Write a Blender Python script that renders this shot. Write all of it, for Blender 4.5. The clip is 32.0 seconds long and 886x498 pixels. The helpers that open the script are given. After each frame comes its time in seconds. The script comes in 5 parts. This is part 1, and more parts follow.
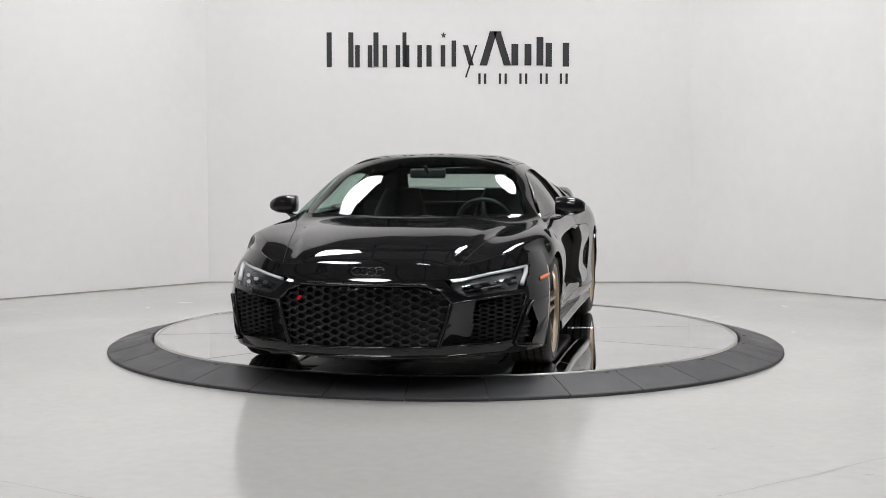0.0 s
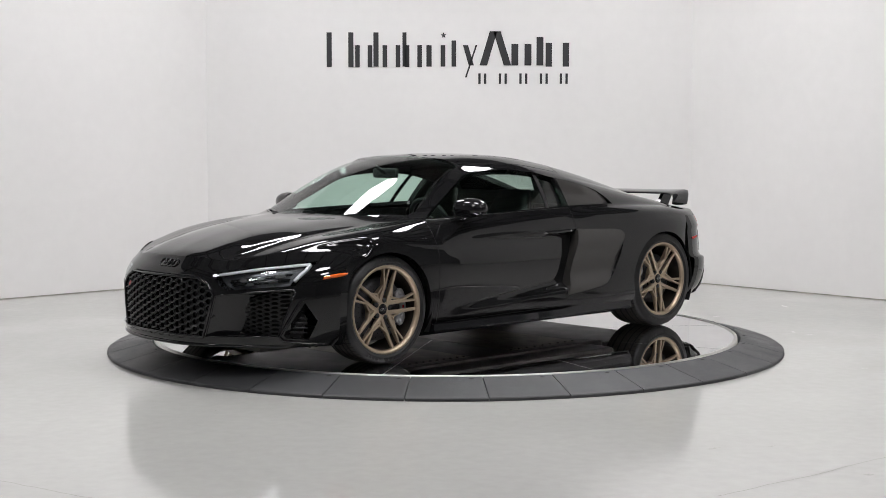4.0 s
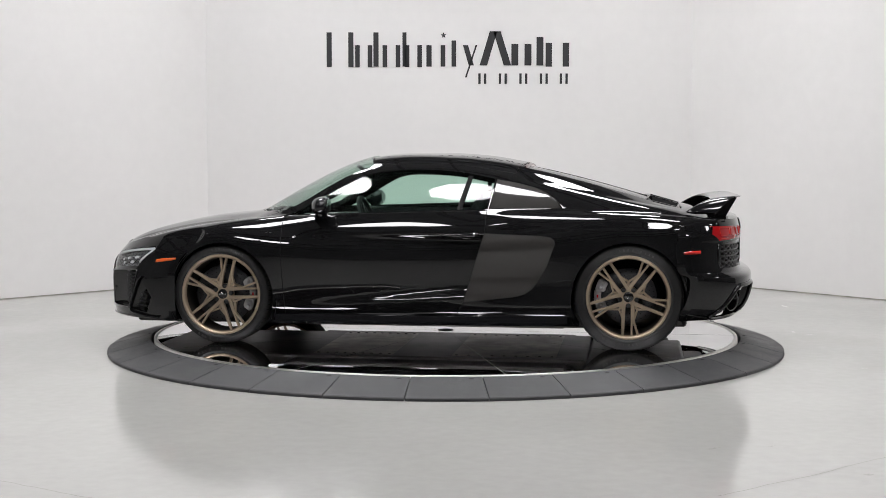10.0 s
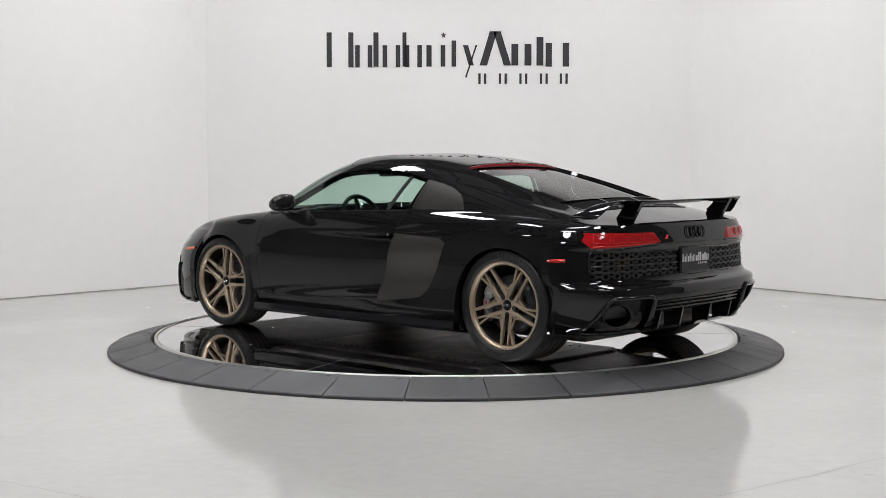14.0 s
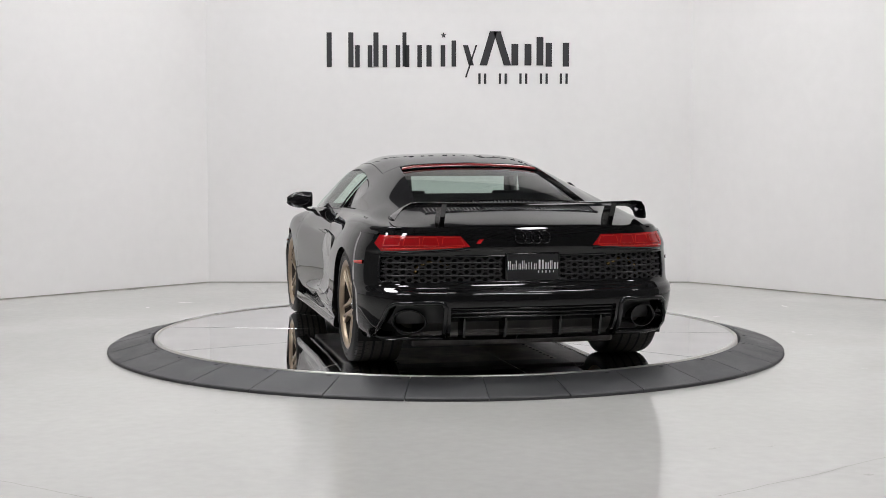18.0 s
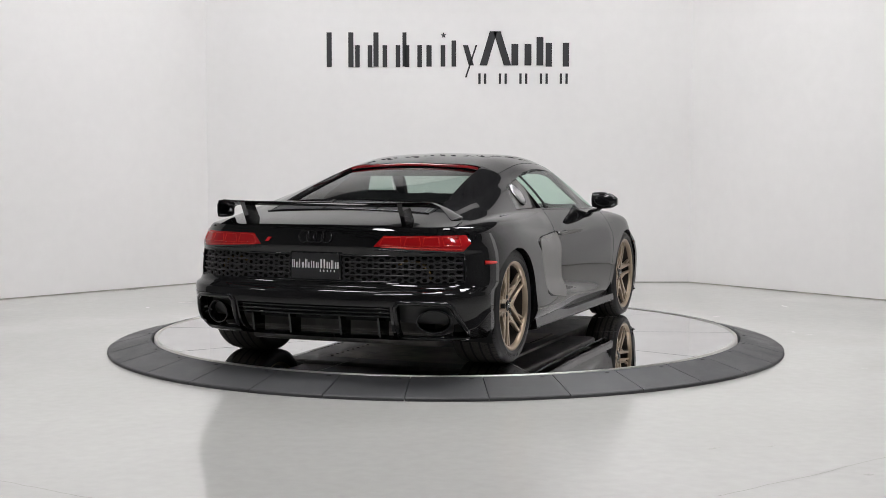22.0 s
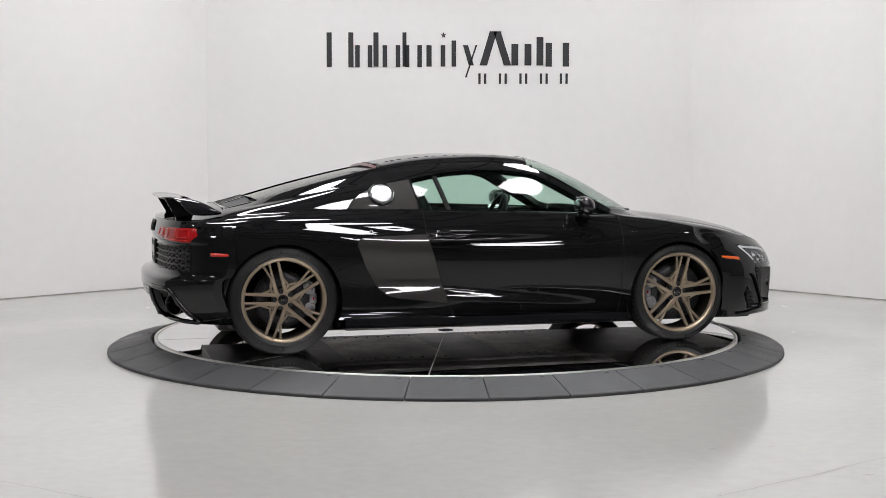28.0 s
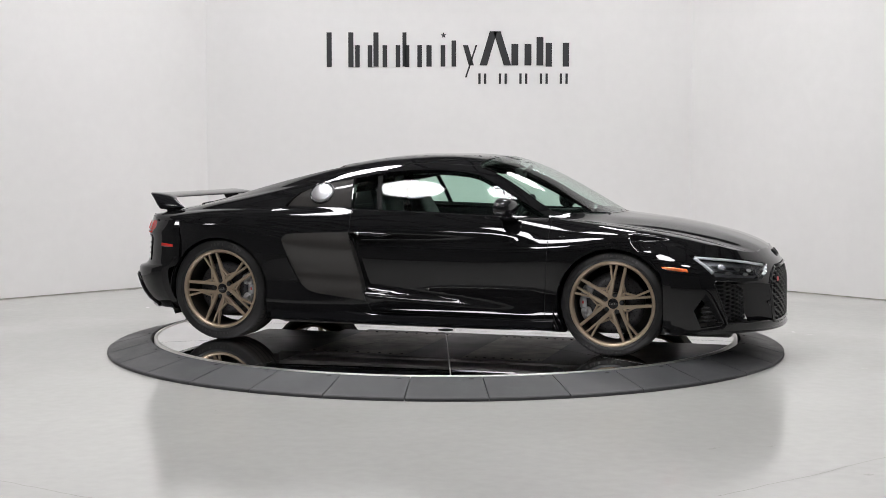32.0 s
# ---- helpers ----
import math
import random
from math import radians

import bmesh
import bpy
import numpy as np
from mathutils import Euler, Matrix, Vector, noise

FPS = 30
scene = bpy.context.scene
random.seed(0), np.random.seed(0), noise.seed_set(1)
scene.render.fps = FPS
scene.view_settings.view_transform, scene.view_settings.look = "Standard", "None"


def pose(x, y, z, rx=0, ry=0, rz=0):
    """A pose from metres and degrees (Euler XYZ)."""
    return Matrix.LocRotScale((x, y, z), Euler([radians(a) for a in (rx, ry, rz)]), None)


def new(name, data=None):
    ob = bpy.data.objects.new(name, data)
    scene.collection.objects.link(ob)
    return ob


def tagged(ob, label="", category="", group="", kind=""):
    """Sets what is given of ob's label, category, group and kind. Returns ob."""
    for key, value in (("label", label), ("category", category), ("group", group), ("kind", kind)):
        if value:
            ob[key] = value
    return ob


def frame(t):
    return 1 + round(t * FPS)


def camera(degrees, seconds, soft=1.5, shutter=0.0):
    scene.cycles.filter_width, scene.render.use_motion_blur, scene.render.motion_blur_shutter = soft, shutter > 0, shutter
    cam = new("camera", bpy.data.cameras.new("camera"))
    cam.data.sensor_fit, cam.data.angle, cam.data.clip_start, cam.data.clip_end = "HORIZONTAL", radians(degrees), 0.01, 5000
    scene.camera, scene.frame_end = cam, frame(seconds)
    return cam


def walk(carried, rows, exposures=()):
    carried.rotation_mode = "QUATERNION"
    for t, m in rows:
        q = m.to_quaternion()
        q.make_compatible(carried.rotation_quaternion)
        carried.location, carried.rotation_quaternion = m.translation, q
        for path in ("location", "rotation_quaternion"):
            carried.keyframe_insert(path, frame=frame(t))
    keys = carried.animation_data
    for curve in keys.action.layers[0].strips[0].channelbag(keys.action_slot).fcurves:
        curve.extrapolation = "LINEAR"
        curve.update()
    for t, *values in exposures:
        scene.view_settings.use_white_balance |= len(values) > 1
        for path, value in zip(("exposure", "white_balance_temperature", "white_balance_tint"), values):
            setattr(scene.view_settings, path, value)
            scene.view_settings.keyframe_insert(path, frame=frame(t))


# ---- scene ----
cam = camera(36.5, 32.0, soft=0.6)
EYE = (-0.019, -9.496, 1.3156)
walk(cam, [(0.0, pose(*EYE, 86.08, 0, 0)), (32.0, pose(*EYE, 86.08, 0, 0))])

# ---- world and light ----
TABLE_Z = 0.088
TABLE_R = 2.04
RING_R = 2.337

world = bpy.data.worlds.new("world")
scene.world = world
world.use_nodes = True
world.node_tree.nodes["Background"].inputs[0].default_value = (0.010, 0.010, 0.011, 1)
world.node_tree.nodes["Background"].inputs[1].default_value = 1.0
scene.view_settings.exposure = 0.0
SOFTBOX = 25.3


# ---- materials ----
def mat(name, color, rough=0.5, metal=0.0, spec=0.5, grain=0.0, grain_scale=40.0, bump=0.0, bump_scale=120.0,
        coat=0.0, stain=0.0, stain_scale=2.0, rough_var=0.0):
    """Principled material with colour varied at two scales, varied roughness and fine relief."""
    m = bpy.data.materials.new(name)
    m.use_nodes = True
    nt = m.node_tree
    b = nt.nodes["Principled BSDF"]
    b.inputs["Base Color"].default_value = (*color, 1)
    b.inputs["Roughness"].default_value = rough
    b.inputs["Metallic"].default_value = metal
    b.inputs["Specular IOR Level"].default_value = spec
    b.inputs["Coat Weight"].default_value = coat
    b.inputs["Coat Roughness"].default_value = 0.02
    co = nt.nodes.new("ShaderNodeTexCoord")
    if grain or stain or rough_var:
        n1 = nt.nodes.new("ShaderNodeTexNoise")
        n1.inputs["Scale"].default_value = grain_scale
        n1.inputs["Detail"].default_value = 6
        n2 = nt.nodes.new("ShaderNodeTexNoise")
        n2.inputs["Scale"].default_value = stain_scale
        n2.inputs["Detail"].default_value = 5
        nt.links.new(co.outputs["Object"], n1.inputs["Vector"])
        nt.links.new(co.outputs["Object"], n2.inputs["Vector"])
        a = nt.nodes.new("ShaderNodeMapRange")
        a.inputs[1].default_value, a.inputs[2].default_value = 0.3, 0.7
        a.inputs[3].default_value, a.inputs[4].default_value = 1 - grain, 1 + grain
        nt.links.new(n1.outputs[0], a.inputs[0])
        c = nt.nodes.new("ShaderNodeMapRange")
        c.inputs[1].default_value, c.inputs[2].default_value = 0.3, 0.7
        c.inputs[3].default_value, c.inputs[4].default_value = 1 - stain, 1 + stain
        nt.links.new(n2.outputs[0], c.inputs[0])
        k = nt.nodes.new("ShaderNodeMath")
        k.operation = "MULTIPLY"
        nt.links.new(a.outputs[0], k.inputs[0])
        nt.links.new(c.outputs[0], k.inputs[1])
        v = nt.nodes.new("ShaderNodeVectorMath")
        v.operation = "SCALE"
        v.inputs[0].default_value = color
        nt.links.new(k.outputs[0], v.inputs["Scale"])
        nt.links.new(v.outputs[0], b.inputs["Base Color"])
        if rough_var:
            r = nt.nodes.new("ShaderNodeMapRange")
            r.inputs[1].default_value, r.inputs[2].default_value = 0.3, 0.7
            r.inputs[3].default_value, r.inputs[4].default_value = max(0.0, rough - rough_var), rough + rough_var
            nt.links.new(n2.outputs[0], r.inputs[0])
            nt.links.new(r.outputs[0], b.inputs["Roughness"])
    if bump:
        n3 = nt.nodes.new("ShaderNodeTexNoise")
        n3.inputs["Scale"].default_value = bump_scale
        n3.inputs["Detail"].default_value = 4
        nt.links.new(co.outputs["Object"], n3.inputs["Vector"])
        bp = nt.nodes.new("ShaderNodeBump")
        bp.inputs["Strength"].default_value = bump
        bp.inputs["Distance"].default_value = 0.002
        nt.links.new(n3.outputs[0], bp.inputs["Height"])
        nt.links.new(bp.outputs[0], b.inputs["Normal"])
    return m


def glow(name, color, strength):
    m = bpy.data.materials.new(name)
    m.use_nodes = True
    b = m.node_tree.nodes["Principled BSDF"]
    b.inputs["Base Color"].default_value = (0.8, 0.8, 0.8, 1)
    b.inputs["Emission Color"].default_value = (*color, 1)
    b.inputs["Emission Strength"].default_value = strength
    return m


def glass(name, tint, rough=0.0, ior=1.5):
    """Thin tinted pane: clear body with a Fresnel gloss."""
    m = bpy.data.materials.new(name)
    m.use_nodes = True
    nt = m.node_tree
    nt.nodes.remove(nt.nodes["Principled BSDF"])
    t = nt.nodes.new("ShaderNodeBsdfTransparent")
    t.inputs[0].default_value = (*tint, 1)
    g = nt.nodes.new("ShaderNodeBsdfGlossy")
    g.inputs["Roughness"].default_value = rough
    w = nt.nodes.new("ShaderNodeLayerWeight")
    w.inputs[0].default_value = 0.5
    e = nt.nodes.new("ShaderNodeMath")
    e.operation = "POWER"
    e.inputs[1].default_value = 5.0
    nt.links.new(w.outputs["Facing"], e.inputs[0])
    f = nt.nodes.new("ShaderNodeMapRange")
    f.inputs[3].default_value = 0.055
    nt.links.new(e.outputs[0], f.inputs[0])
    x = nt.nodes.new("ShaderNodeMixShader")
    nt.links.new(f.outputs[0], x.inputs[0])
    nt.links.new(t.outputs[0], x.inputs[1])
    nt.links.new(g.outputs[0], x.inputs[2])
    nt.links.new(x.outputs[0], nt.nodes["Material Output"].inputs[0])
    return m


WALL = mat("white_wall_paint", (0.80, 0.79, 0.775), 0.55, grain=0.012, grain_scale=9, stain=0.02, stain_scale=0.7, bump=0.08, bump_scale=60)
FLOOR = mat("polished_pale_concrete", (0.472, 0.467, 0.447), 0.125, spec=0.5, grain=0.03, grain_scale=14, stain=0.05, stain_scale=0.55, bump=0.02, bump_scale=30, rough_var=0.045)
DARK = mat("dark_hall_paint", (0.27, 0.27, 0.272), 0.8, grain=0.1, stain=0.15)
STEEL_PALE = mat("grey_steel", (0.07, 0.07, 0.072), 0.5, grain=0.1)
TRAY = mat("undertray", (0.095, 0.09, 0.084), 0.45, metal=0.3, grain=0.3, grain_scale=8, stain=0.5, stain_scale=3)
STEEL_DARK = mat("dark_steel", (0.10, 0.10, 0.105), 0.5, metal=0.3, grain=0.1)
MIRROR = mat("polished_black_steel", (0.78, 0.775, 0.79), 0.016, metal=1.0, grain=0.03, grain_scale=6, stain=0.07, stain_scale=2.5, rough_var=0.014)
TRIM = mat("brushed_aluminium", (0.62, 0.61, 0.58), 0.3, metal=1.0, grain=0.1, grain_scale=90)
RUBBER_RAMP = mat("grey_rubber_ramp", (0.047, 0.048, 0.050), 0.52, grain=0.18, grain_scale=160, stain=0.16, stain_scale=3.5, bump=0.5, bump_scale=500, rough_var=0.1)
def vary(m, amount):
    """Makes alike pieces differ a little in brightness."""
    nt = m.node_tree
    b = nt.nodes["Principled BSDF"]
    src = b.inputs["Base Color"].links[0].from_socket
    info = nt.nodes.new("ShaderNodeObjectInfo")
    r = nt.nodes.new("ShaderNodeMapRange")
    r.inputs[3].default_value, r.inputs[4].default_value = 1 - amount, 1 + amount
    v = nt.nodes.new("ShaderNodeVectorMath")
    v.operation = "SCALE"
    nt.links.new(info.outputs["Random"], r.inputs[0])
    nt.links.new(src, v.inputs[0])
    nt.links.new(r.outputs[0], v.inputs["Scale"])
    nt.links.new(v.outputs[0], b.inputs["Base Color"])


vary(RUBBER_RAMP, 0.16)
RUBBER_DARK = mat("black_rubber", (0.012, 0.012, 0.012), 0.7, grain=0.1)
PAINT = mat("gloss_black_paint", (0.007, 0.007, 0.0074), 0.5, coat=1.0, spec=0.0)
GLOSS = mat("gloss_black_trim", (0.008, 0.008, 0.009), 0.06, spec=0.5)
SATIN = mat("satin_black_plastic", (0.016, 0.016, 0.017), 0.42, grain=0.1, grain_scale=200)
CARBON = mat("dark_carbon_blade", (0.031, 0.029, 0.027), 0.42, spec=0.12, coat=1.0, grain=0.25, grain_scale=420)
GRILLE_GREY = mat("grille_plastic", (0.035, 0.034, 0.036), 0.3, grain=0.1, grain_scale=200)
SHIELD = mat("undertray_plate", (0.30, 0.27, 0.235), 0.5, metal=0.5, grain=0.25, grain_scale=10, stain=0.4, stain_scale=4)
# near-black for black parts, and for shade painted into openings
BLACK = mat("black_parts_and_shade", (0.004, 0.004, 0.004), 0.9)
TREAD = mat("dusty_tread_rubber", (0.050, 0.046, 0.042), 0.75, spec=0.2, grain=0.25, grain_scale=60, bump=0.2, bump_scale=200)
TYRE = mat("tyre_rubber", (0.011, 0.0108, 0.0105), 0.45, spec=0.4, grain=0.2, grain_scale=80, bump=0.2, bump_scale=300)
SIDE_MARK = mat("sidewall_relief", (0.030, 0.029, 0.028), 0.6)
BRONZE = mat("satin_bronze_alloy", (0.42, 0.338, 0.246), 0.36, metal=0.7, grain=0.06, grain_scale=200, stain=0.03)
# darkened copy of the wheel bronze, with the barrel's shade in its colour
BARREL = mat("shaded_bronze_barrel", (0.055, 0.046, 0.038), 0.45, metal=0.6, grain=0.1)
IRON = mat("ceramic_brake_disc", (0.075, 0.075, 0.08), 0.4, metal=0.6, grain=0.15, grain_scale=200)
CALIPER = mat("grey_brake_caliper", (0.42, 0.42, 0.43), 0.35, metal=0.3)
BRUSHED = mat("brushed_metal", (0.46, 0.46, 0.47), 0.36, metal=1.0, grain=0.08, grain_scale=120)
CHROME = mat("chrome", (0.8, 0.8, 0.8), 0.08, metal=1.0)
LEATHER = mat("black_leather", (0.012, 0.012, 0.013), 0.5, bump=0.3, bump_scale=300)
ORANGE = mat("orange_marker_lens", (0.80, 0.13, 0.015), 0.12, coat=1.0)
RED = mat("red_lamp_lens", (0.34, 0.007, 0.009), 0.10)
RED_BRIGHT = mat("red_lamp_inner", (0.55, 0.018, 0.014), 0.15, coat=0.5)
RED_BADGE = mat("red_badge", (0.6, 0.01, 0.015), 0.3)
LAMP_GREY = mat("lamp_housing", (0.15, 0.152, 0.16), 0.25, metal=0.4)
LAMP_WHITE = mat("light_guide", (0.86, 0.865, 0.88), 0.2, coat=0.5)
COPPER = mat("gold_exhaust_pipe", (0.45, 0.32, 0.13), 0.25, metal=1.0)
LETTER = mat("charcoal_vinyl", (0.022, 0.022, 0.024), 0.45)
WHITE_PRINT = mat("white_print", (0.8, 0.8, 0.8), 0.5)
WINDOW = glass("green_tinted_glass", (0.735, 0.905, 0.825))
WINDSHIELD = glass("clear_tinted_glass", (0.78, 0.905, 0.845))
REARGLASS = glass("rear_tinted_glass", (0.72, 0.78, 0.75))
LENS = glass("clear_lens", (0.9, 0.92, 0.93))
LIGHT = glow("softbox_diffuser", (1.0, 0.985, 1.01), SOFTBOX)


# ---- mesh helpers ----
def link(name, bm, material, parent=None, label="", smooth=True, pos=None):
    me = bpy.data.meshes.new(name)
    bm.normal_update()
    bm.to_mesh(me)
    bm.free()
    if smooth:
        me.polygons.foreach_set("use_smooth", [True] * len(me.polygons))
    me.materials.append(material)
    ob = new(name, me)
    if parent:
        ob.parent = parent
    if pos is not None:
        ob.matrix_basis = pos
    if label:
        ob["label"] = label
    return ob


def part(name, bm, material, parent, label="", smooth=True):
    return link(name, bm, material, parent, label, smooth)


def empty(name):
    ob = new(name)
    ob.empty_display_size = 0.2
    return ob


def box(bm, x0, x1, y0, y1, z0, z1, m=None, bevel=0.0):
    """Adds a box, with its edges bevelled."""
    vs = [bm.verts.new(p) for p in ((x0, y0, z0), (x1, y0, z0), (x1, y1, z0), (x0, y1, z0), (x0, y0, z1), (x1, y0, z1), (x1, y1, z1), (x0, y1, z1))]
    fs = [bm.faces.new([vs[i] for i in f]) for f in ((3, 2, 1, 0), (4, 5, 6, 7), (0, 1, 5, 4), (1, 2, 6, 5), (2, 3, 7, 6), (3, 0, 4, 7))]
    if m:
        bmesh.ops.transform(bm, matrix=m, verts=vs)
    if bevel:
        bmesh.ops.bevel(bm, geom=list({e for f in fs for e in f.edges}), offset=bevel, segments=2, affect="EDGES", profile=0.5)
    return vs


def prism(bm, outline, z0, z1, m=None, bevel=0.0):
    """Adds a solid from a plane outline in x, y between two heights."""
    a = [bm.verts.new((x, y, z0)) for x, y in outline]
    b = [bm.verts.new((x, y, z1)) for x, y in outline]
    n = len(a)
    fs = [bm.faces.new(a[::-1]), bm.faces.new(b)]
    fs += [bm.faces.new((a[i], a[(i + 1) % n], b[(i + 1) % n], b[i])) for i in range(n)]
    if m:
        bmesh.ops.transform(bm, matrix=m, verts=a + b)
    if bevel:
        bmesh.ops.bevel(bm, geom=list(fs[1].edges), offset=bevel, segments=2, affect="EDGES", profile=0.5)
    return a + b


def lathe(bm, profile, n=64, m=None, closed=False):
    """Turns a profile of (radius, height) round the z axis."""
    rings = []
    for r, z in profile:
        rings.append([bm.verts.new((r * math.cos(2 * math.pi * k / n), r * math.sin(2 * math.pi * k / n), z)) for k in range(n)])
    pairs = list(zip(rings, rings[1:])) + ([(rings[-1], rings[0])] if closed else [])
    for a, b in pairs:
        for k in range(n):
            bm.faces.new((a[k], a[(k + 1) % n], b[(k + 1) % n], b[k]))
    vs = [v for r in rings for v in r]
    if m:
        bmesh.ops.transform(bm, matrix=m, verts=vs)
    return vs


def tube(bm, path, r, n=8, flat=1.0):
    """Sweeps a round (or flattened) section along a path of points."""
    path = [Vector(p) for p in path]
    rings = []
    for i, p in enumerate(path):
        d = (path[min(i + 1, len(path) - 1)] - path[max(i - 1, 0)]).normalized()
        u = d.cross(Vector((0, 0, 1)))
        u = u.normalized() if u.length > 1e-3 else Vector((1, 0, 0))
        w = d.cross(u)
        rr = r[i] if isinstance(r, (list, tuple)) else r
        rings.append([bm.verts.new(p + rr * (u * math.cos(2 * math.pi * k / n) + w * flat * math.sin(2 * math.pi * k / n))) for k in range(n)])
    for a, b in zip(rings, rings[1:]):
        for k in range(n):
            bm.faces.new((a[k], a[(k + 1) % n], b[(k + 1) % n], b[k]))
    bm.faces.new(rings[0][::-1])
    bm.faces.new(rings[-1])


def grid_faces(bm, pts):
    """Quads over a numpy grid of points."""
    n, m = pts.shape[:2]
    vs = [[bm.verts.new(pts[i, j]) for j in range(m)] for i in range(n)]
    for i in range(n - 1):
        for j in range(m - 1):
            bm.faces.new((vs[i][j], vs[i + 1][j], vs[i + 1][j + 1], vs[i][j + 1]))
    return vs


def pchip(xs, ys):
    """Smooth monotone curve through knots."""
    xs, ys = np.array(xs, float), np.array(ys, float)
    o = np.argsort(xs)
    xs, ys = xs[o], ys[o]
    h, dl = np.diff(xs), np.diff(ys) / np.diff(xs)
    d = np.zeros(len(xs))
    d[0], d[-1] = dl[0], dl[-1]
    for i in range(1, len(xs) - 1):
        if dl[i - 1] * dl[i] > 0:
            w1, w2 = 2 * h[i] + h[i - 1], h[i] + 2 * h[i - 1]
            d[i] = (w1 + w2) / (w1 / dl[i - 1] + w2 / dl[i])

    def f(x):
        x = np.clip(np.asarray(x, float), xs[0], xs[-1])
        i = np.clip(np.searchsorted(xs, x) - 1, 0, len(xs) - 2)
        t = (x - xs[i]) / h[i]
        return ((1 + 2 * t) * (1 - t) ** 2 * ys[i] + t * (1 - t) ** 2 * h[i] * d[i]
                + t * t * (3 - 2 * t) * ys[i + 1] + t * t * (t - 1) * h[i] * d[i + 1])
    return f


def inside(x, y, poly):
    """Whether a point lies in a plane polygon."""
    c, n = False, len(poly)
    for i in range(n):
        (x1, y1), (x2, y2) = poly[i], poly[i - 1]
        if (y1 > y) != (y2 > y) and x < (x2 - x1) * (y - y1) / (y2 - y1) + x1:
            c = not c
    return c


# ---- the hall ----
def quad_wall(name, x0, y0, x1, y1, z1, material, thick=0.15, label="plain wall"):
    """A wall along a line, its thickness to the right of the way from the first end to the second."""
    d = Vector((x1 - x0, y1 - y0, 0))
    bm = bmesh.new()
    m = Matrix.Translation((x0, y0, 0)) @ Matrix.Rotation(math.atan2(d.y, d.x), 4, "Z")
    box(bm, 0, d.length, -thick, 0, 0, z1, m)
    return tagged(link(name, bm, material, smooth=False), label, "wall", kind="structure")


WALL_H = 4.3
quad_wall("wall_back", 2.57, 4.56, -2.48, 4.56, WALL_H, WALL, label="smooth white painted back wall of the photo bay")
quad_wall("wall_left", -2.48, 4.56, -6.9, -0.08, WALL_H, WALL, label="white painted wall slanting away beside the turntable")
quad_wall("wall_right", 6.9, -0.67, 2.57, 4.56, WALL_H, WALL, label="white painted wall slanting away beside the turntable")
quad_wall("wall_hall_left", -9.0, 5.2, -9.0, -16.0, 6.2, DARK, label="dark wall of the hall behind the camera")
quad_wall("wall_hall_right", 9.0, -16.0, 9.0, 5.2, 6.2, DARK, label="dark wall of the hall behind the camera")
quad_wall("wall_hall_front", -9.0, -16.0, 9.0, -16.0, 6.2, DARK, label="dark wall of the hall behind the camera")
quad_wall("wall_hall_back", 9.0, 5.2, -9.0, 5.2, 6.2, DARK, label="dark wall of the hall behind the photo bay")

bm = bmesh.new()
box(bm, -9.2, 9.2, -16.2, 5.4, -0.1, 0.0)
tagged(link("floor", bm, FLOOR, smooth=False), "pale grey polished concrete floor with hairline cracks", "floor", kind="structure")
bm = bmesh.new()
box(bm, -9.2, 9.2, -16.2, 5.4, 6.2, 6.3)
tagged(link("ceiling", bm, DARK, smooth=False), "grey painted ceiling with steel beams", "ceiling", kind="structure")


bm = bmesh.new()
for k in range(7):
    box(bm, -9.0, 9.0, -14.5 + 3 * k, -14.32 + 3 * k, 5.70, 6.19)
for k in range(15):
    box(bm, -8.4 + 1.2 * k, -8.32 + 1.2 * k, -16.0, 5.2, 6.02, 6.195)
tagged(link("ceiling_beams", bm, STEEL_PALE, smooth=False), "dark painted steel beams and purlins under the ceiling", "beams", kind="structure")


def make_softbox(x, y, z, sx, sy, tilt=0.0):
    thing = empty("softbox_light")
    thing.matrix_basis = pose(x, y, z, tilt, 0, 0)
    octo = [(sx * math.cos(math.pi / 8 + k * math.pi / 4), sy * math.sin(math.pi / 8 + k * math.pi / 4)) for k in range(8)]
    bm = bmesh.new()
    prism(bm, octo, 0.0, 0.02)
    part("diffuser", bm, LIGHT, thing, "glowing white fabric diffuser", smooth=False)
    bm = bmesh.new()
    prism(bm, [(a * 1.03, b * 1.03) for a, b in octo], 0.021, 0.22)
    part("housing", bm, STEEL_DARK, thing, "black housing", smooth=False)
    bm = bmesh.new()
    tube(bm, [(0, 0, 0.22), (0, 0, 6.19 - z)], 0.02)
    part("hanger", bm, STEEL_DARK, thing)
    return tagged(thing, "octagonal white softbox hung from the ceiling", "lamp", "softboxes over the turntable")


for lx, ly, lz, ls in ((0.0, -1.75, 4.9, 0.575), (-2.05, -0.9, 4.9, 0.575), (2.05, -0.9, 4.9, 0.575), (-1.8, 2.1, 4.7, 0.575), (1.8, 2.1, 4.7, 0.575), (-1.9, -4.4, 4.9, 0.575), (1.9, -4.4, 4.9, 0.575), (-6.0, -3.2, 4.9, 0.33), (6.0, -3.2, 4.9, 0.37), (-3.5, -6.2, 4.9, 0.47), (3.5, -6.2, 4.9, 0.47)):
    make_softbox(lx, ly, lz, ls, ls)


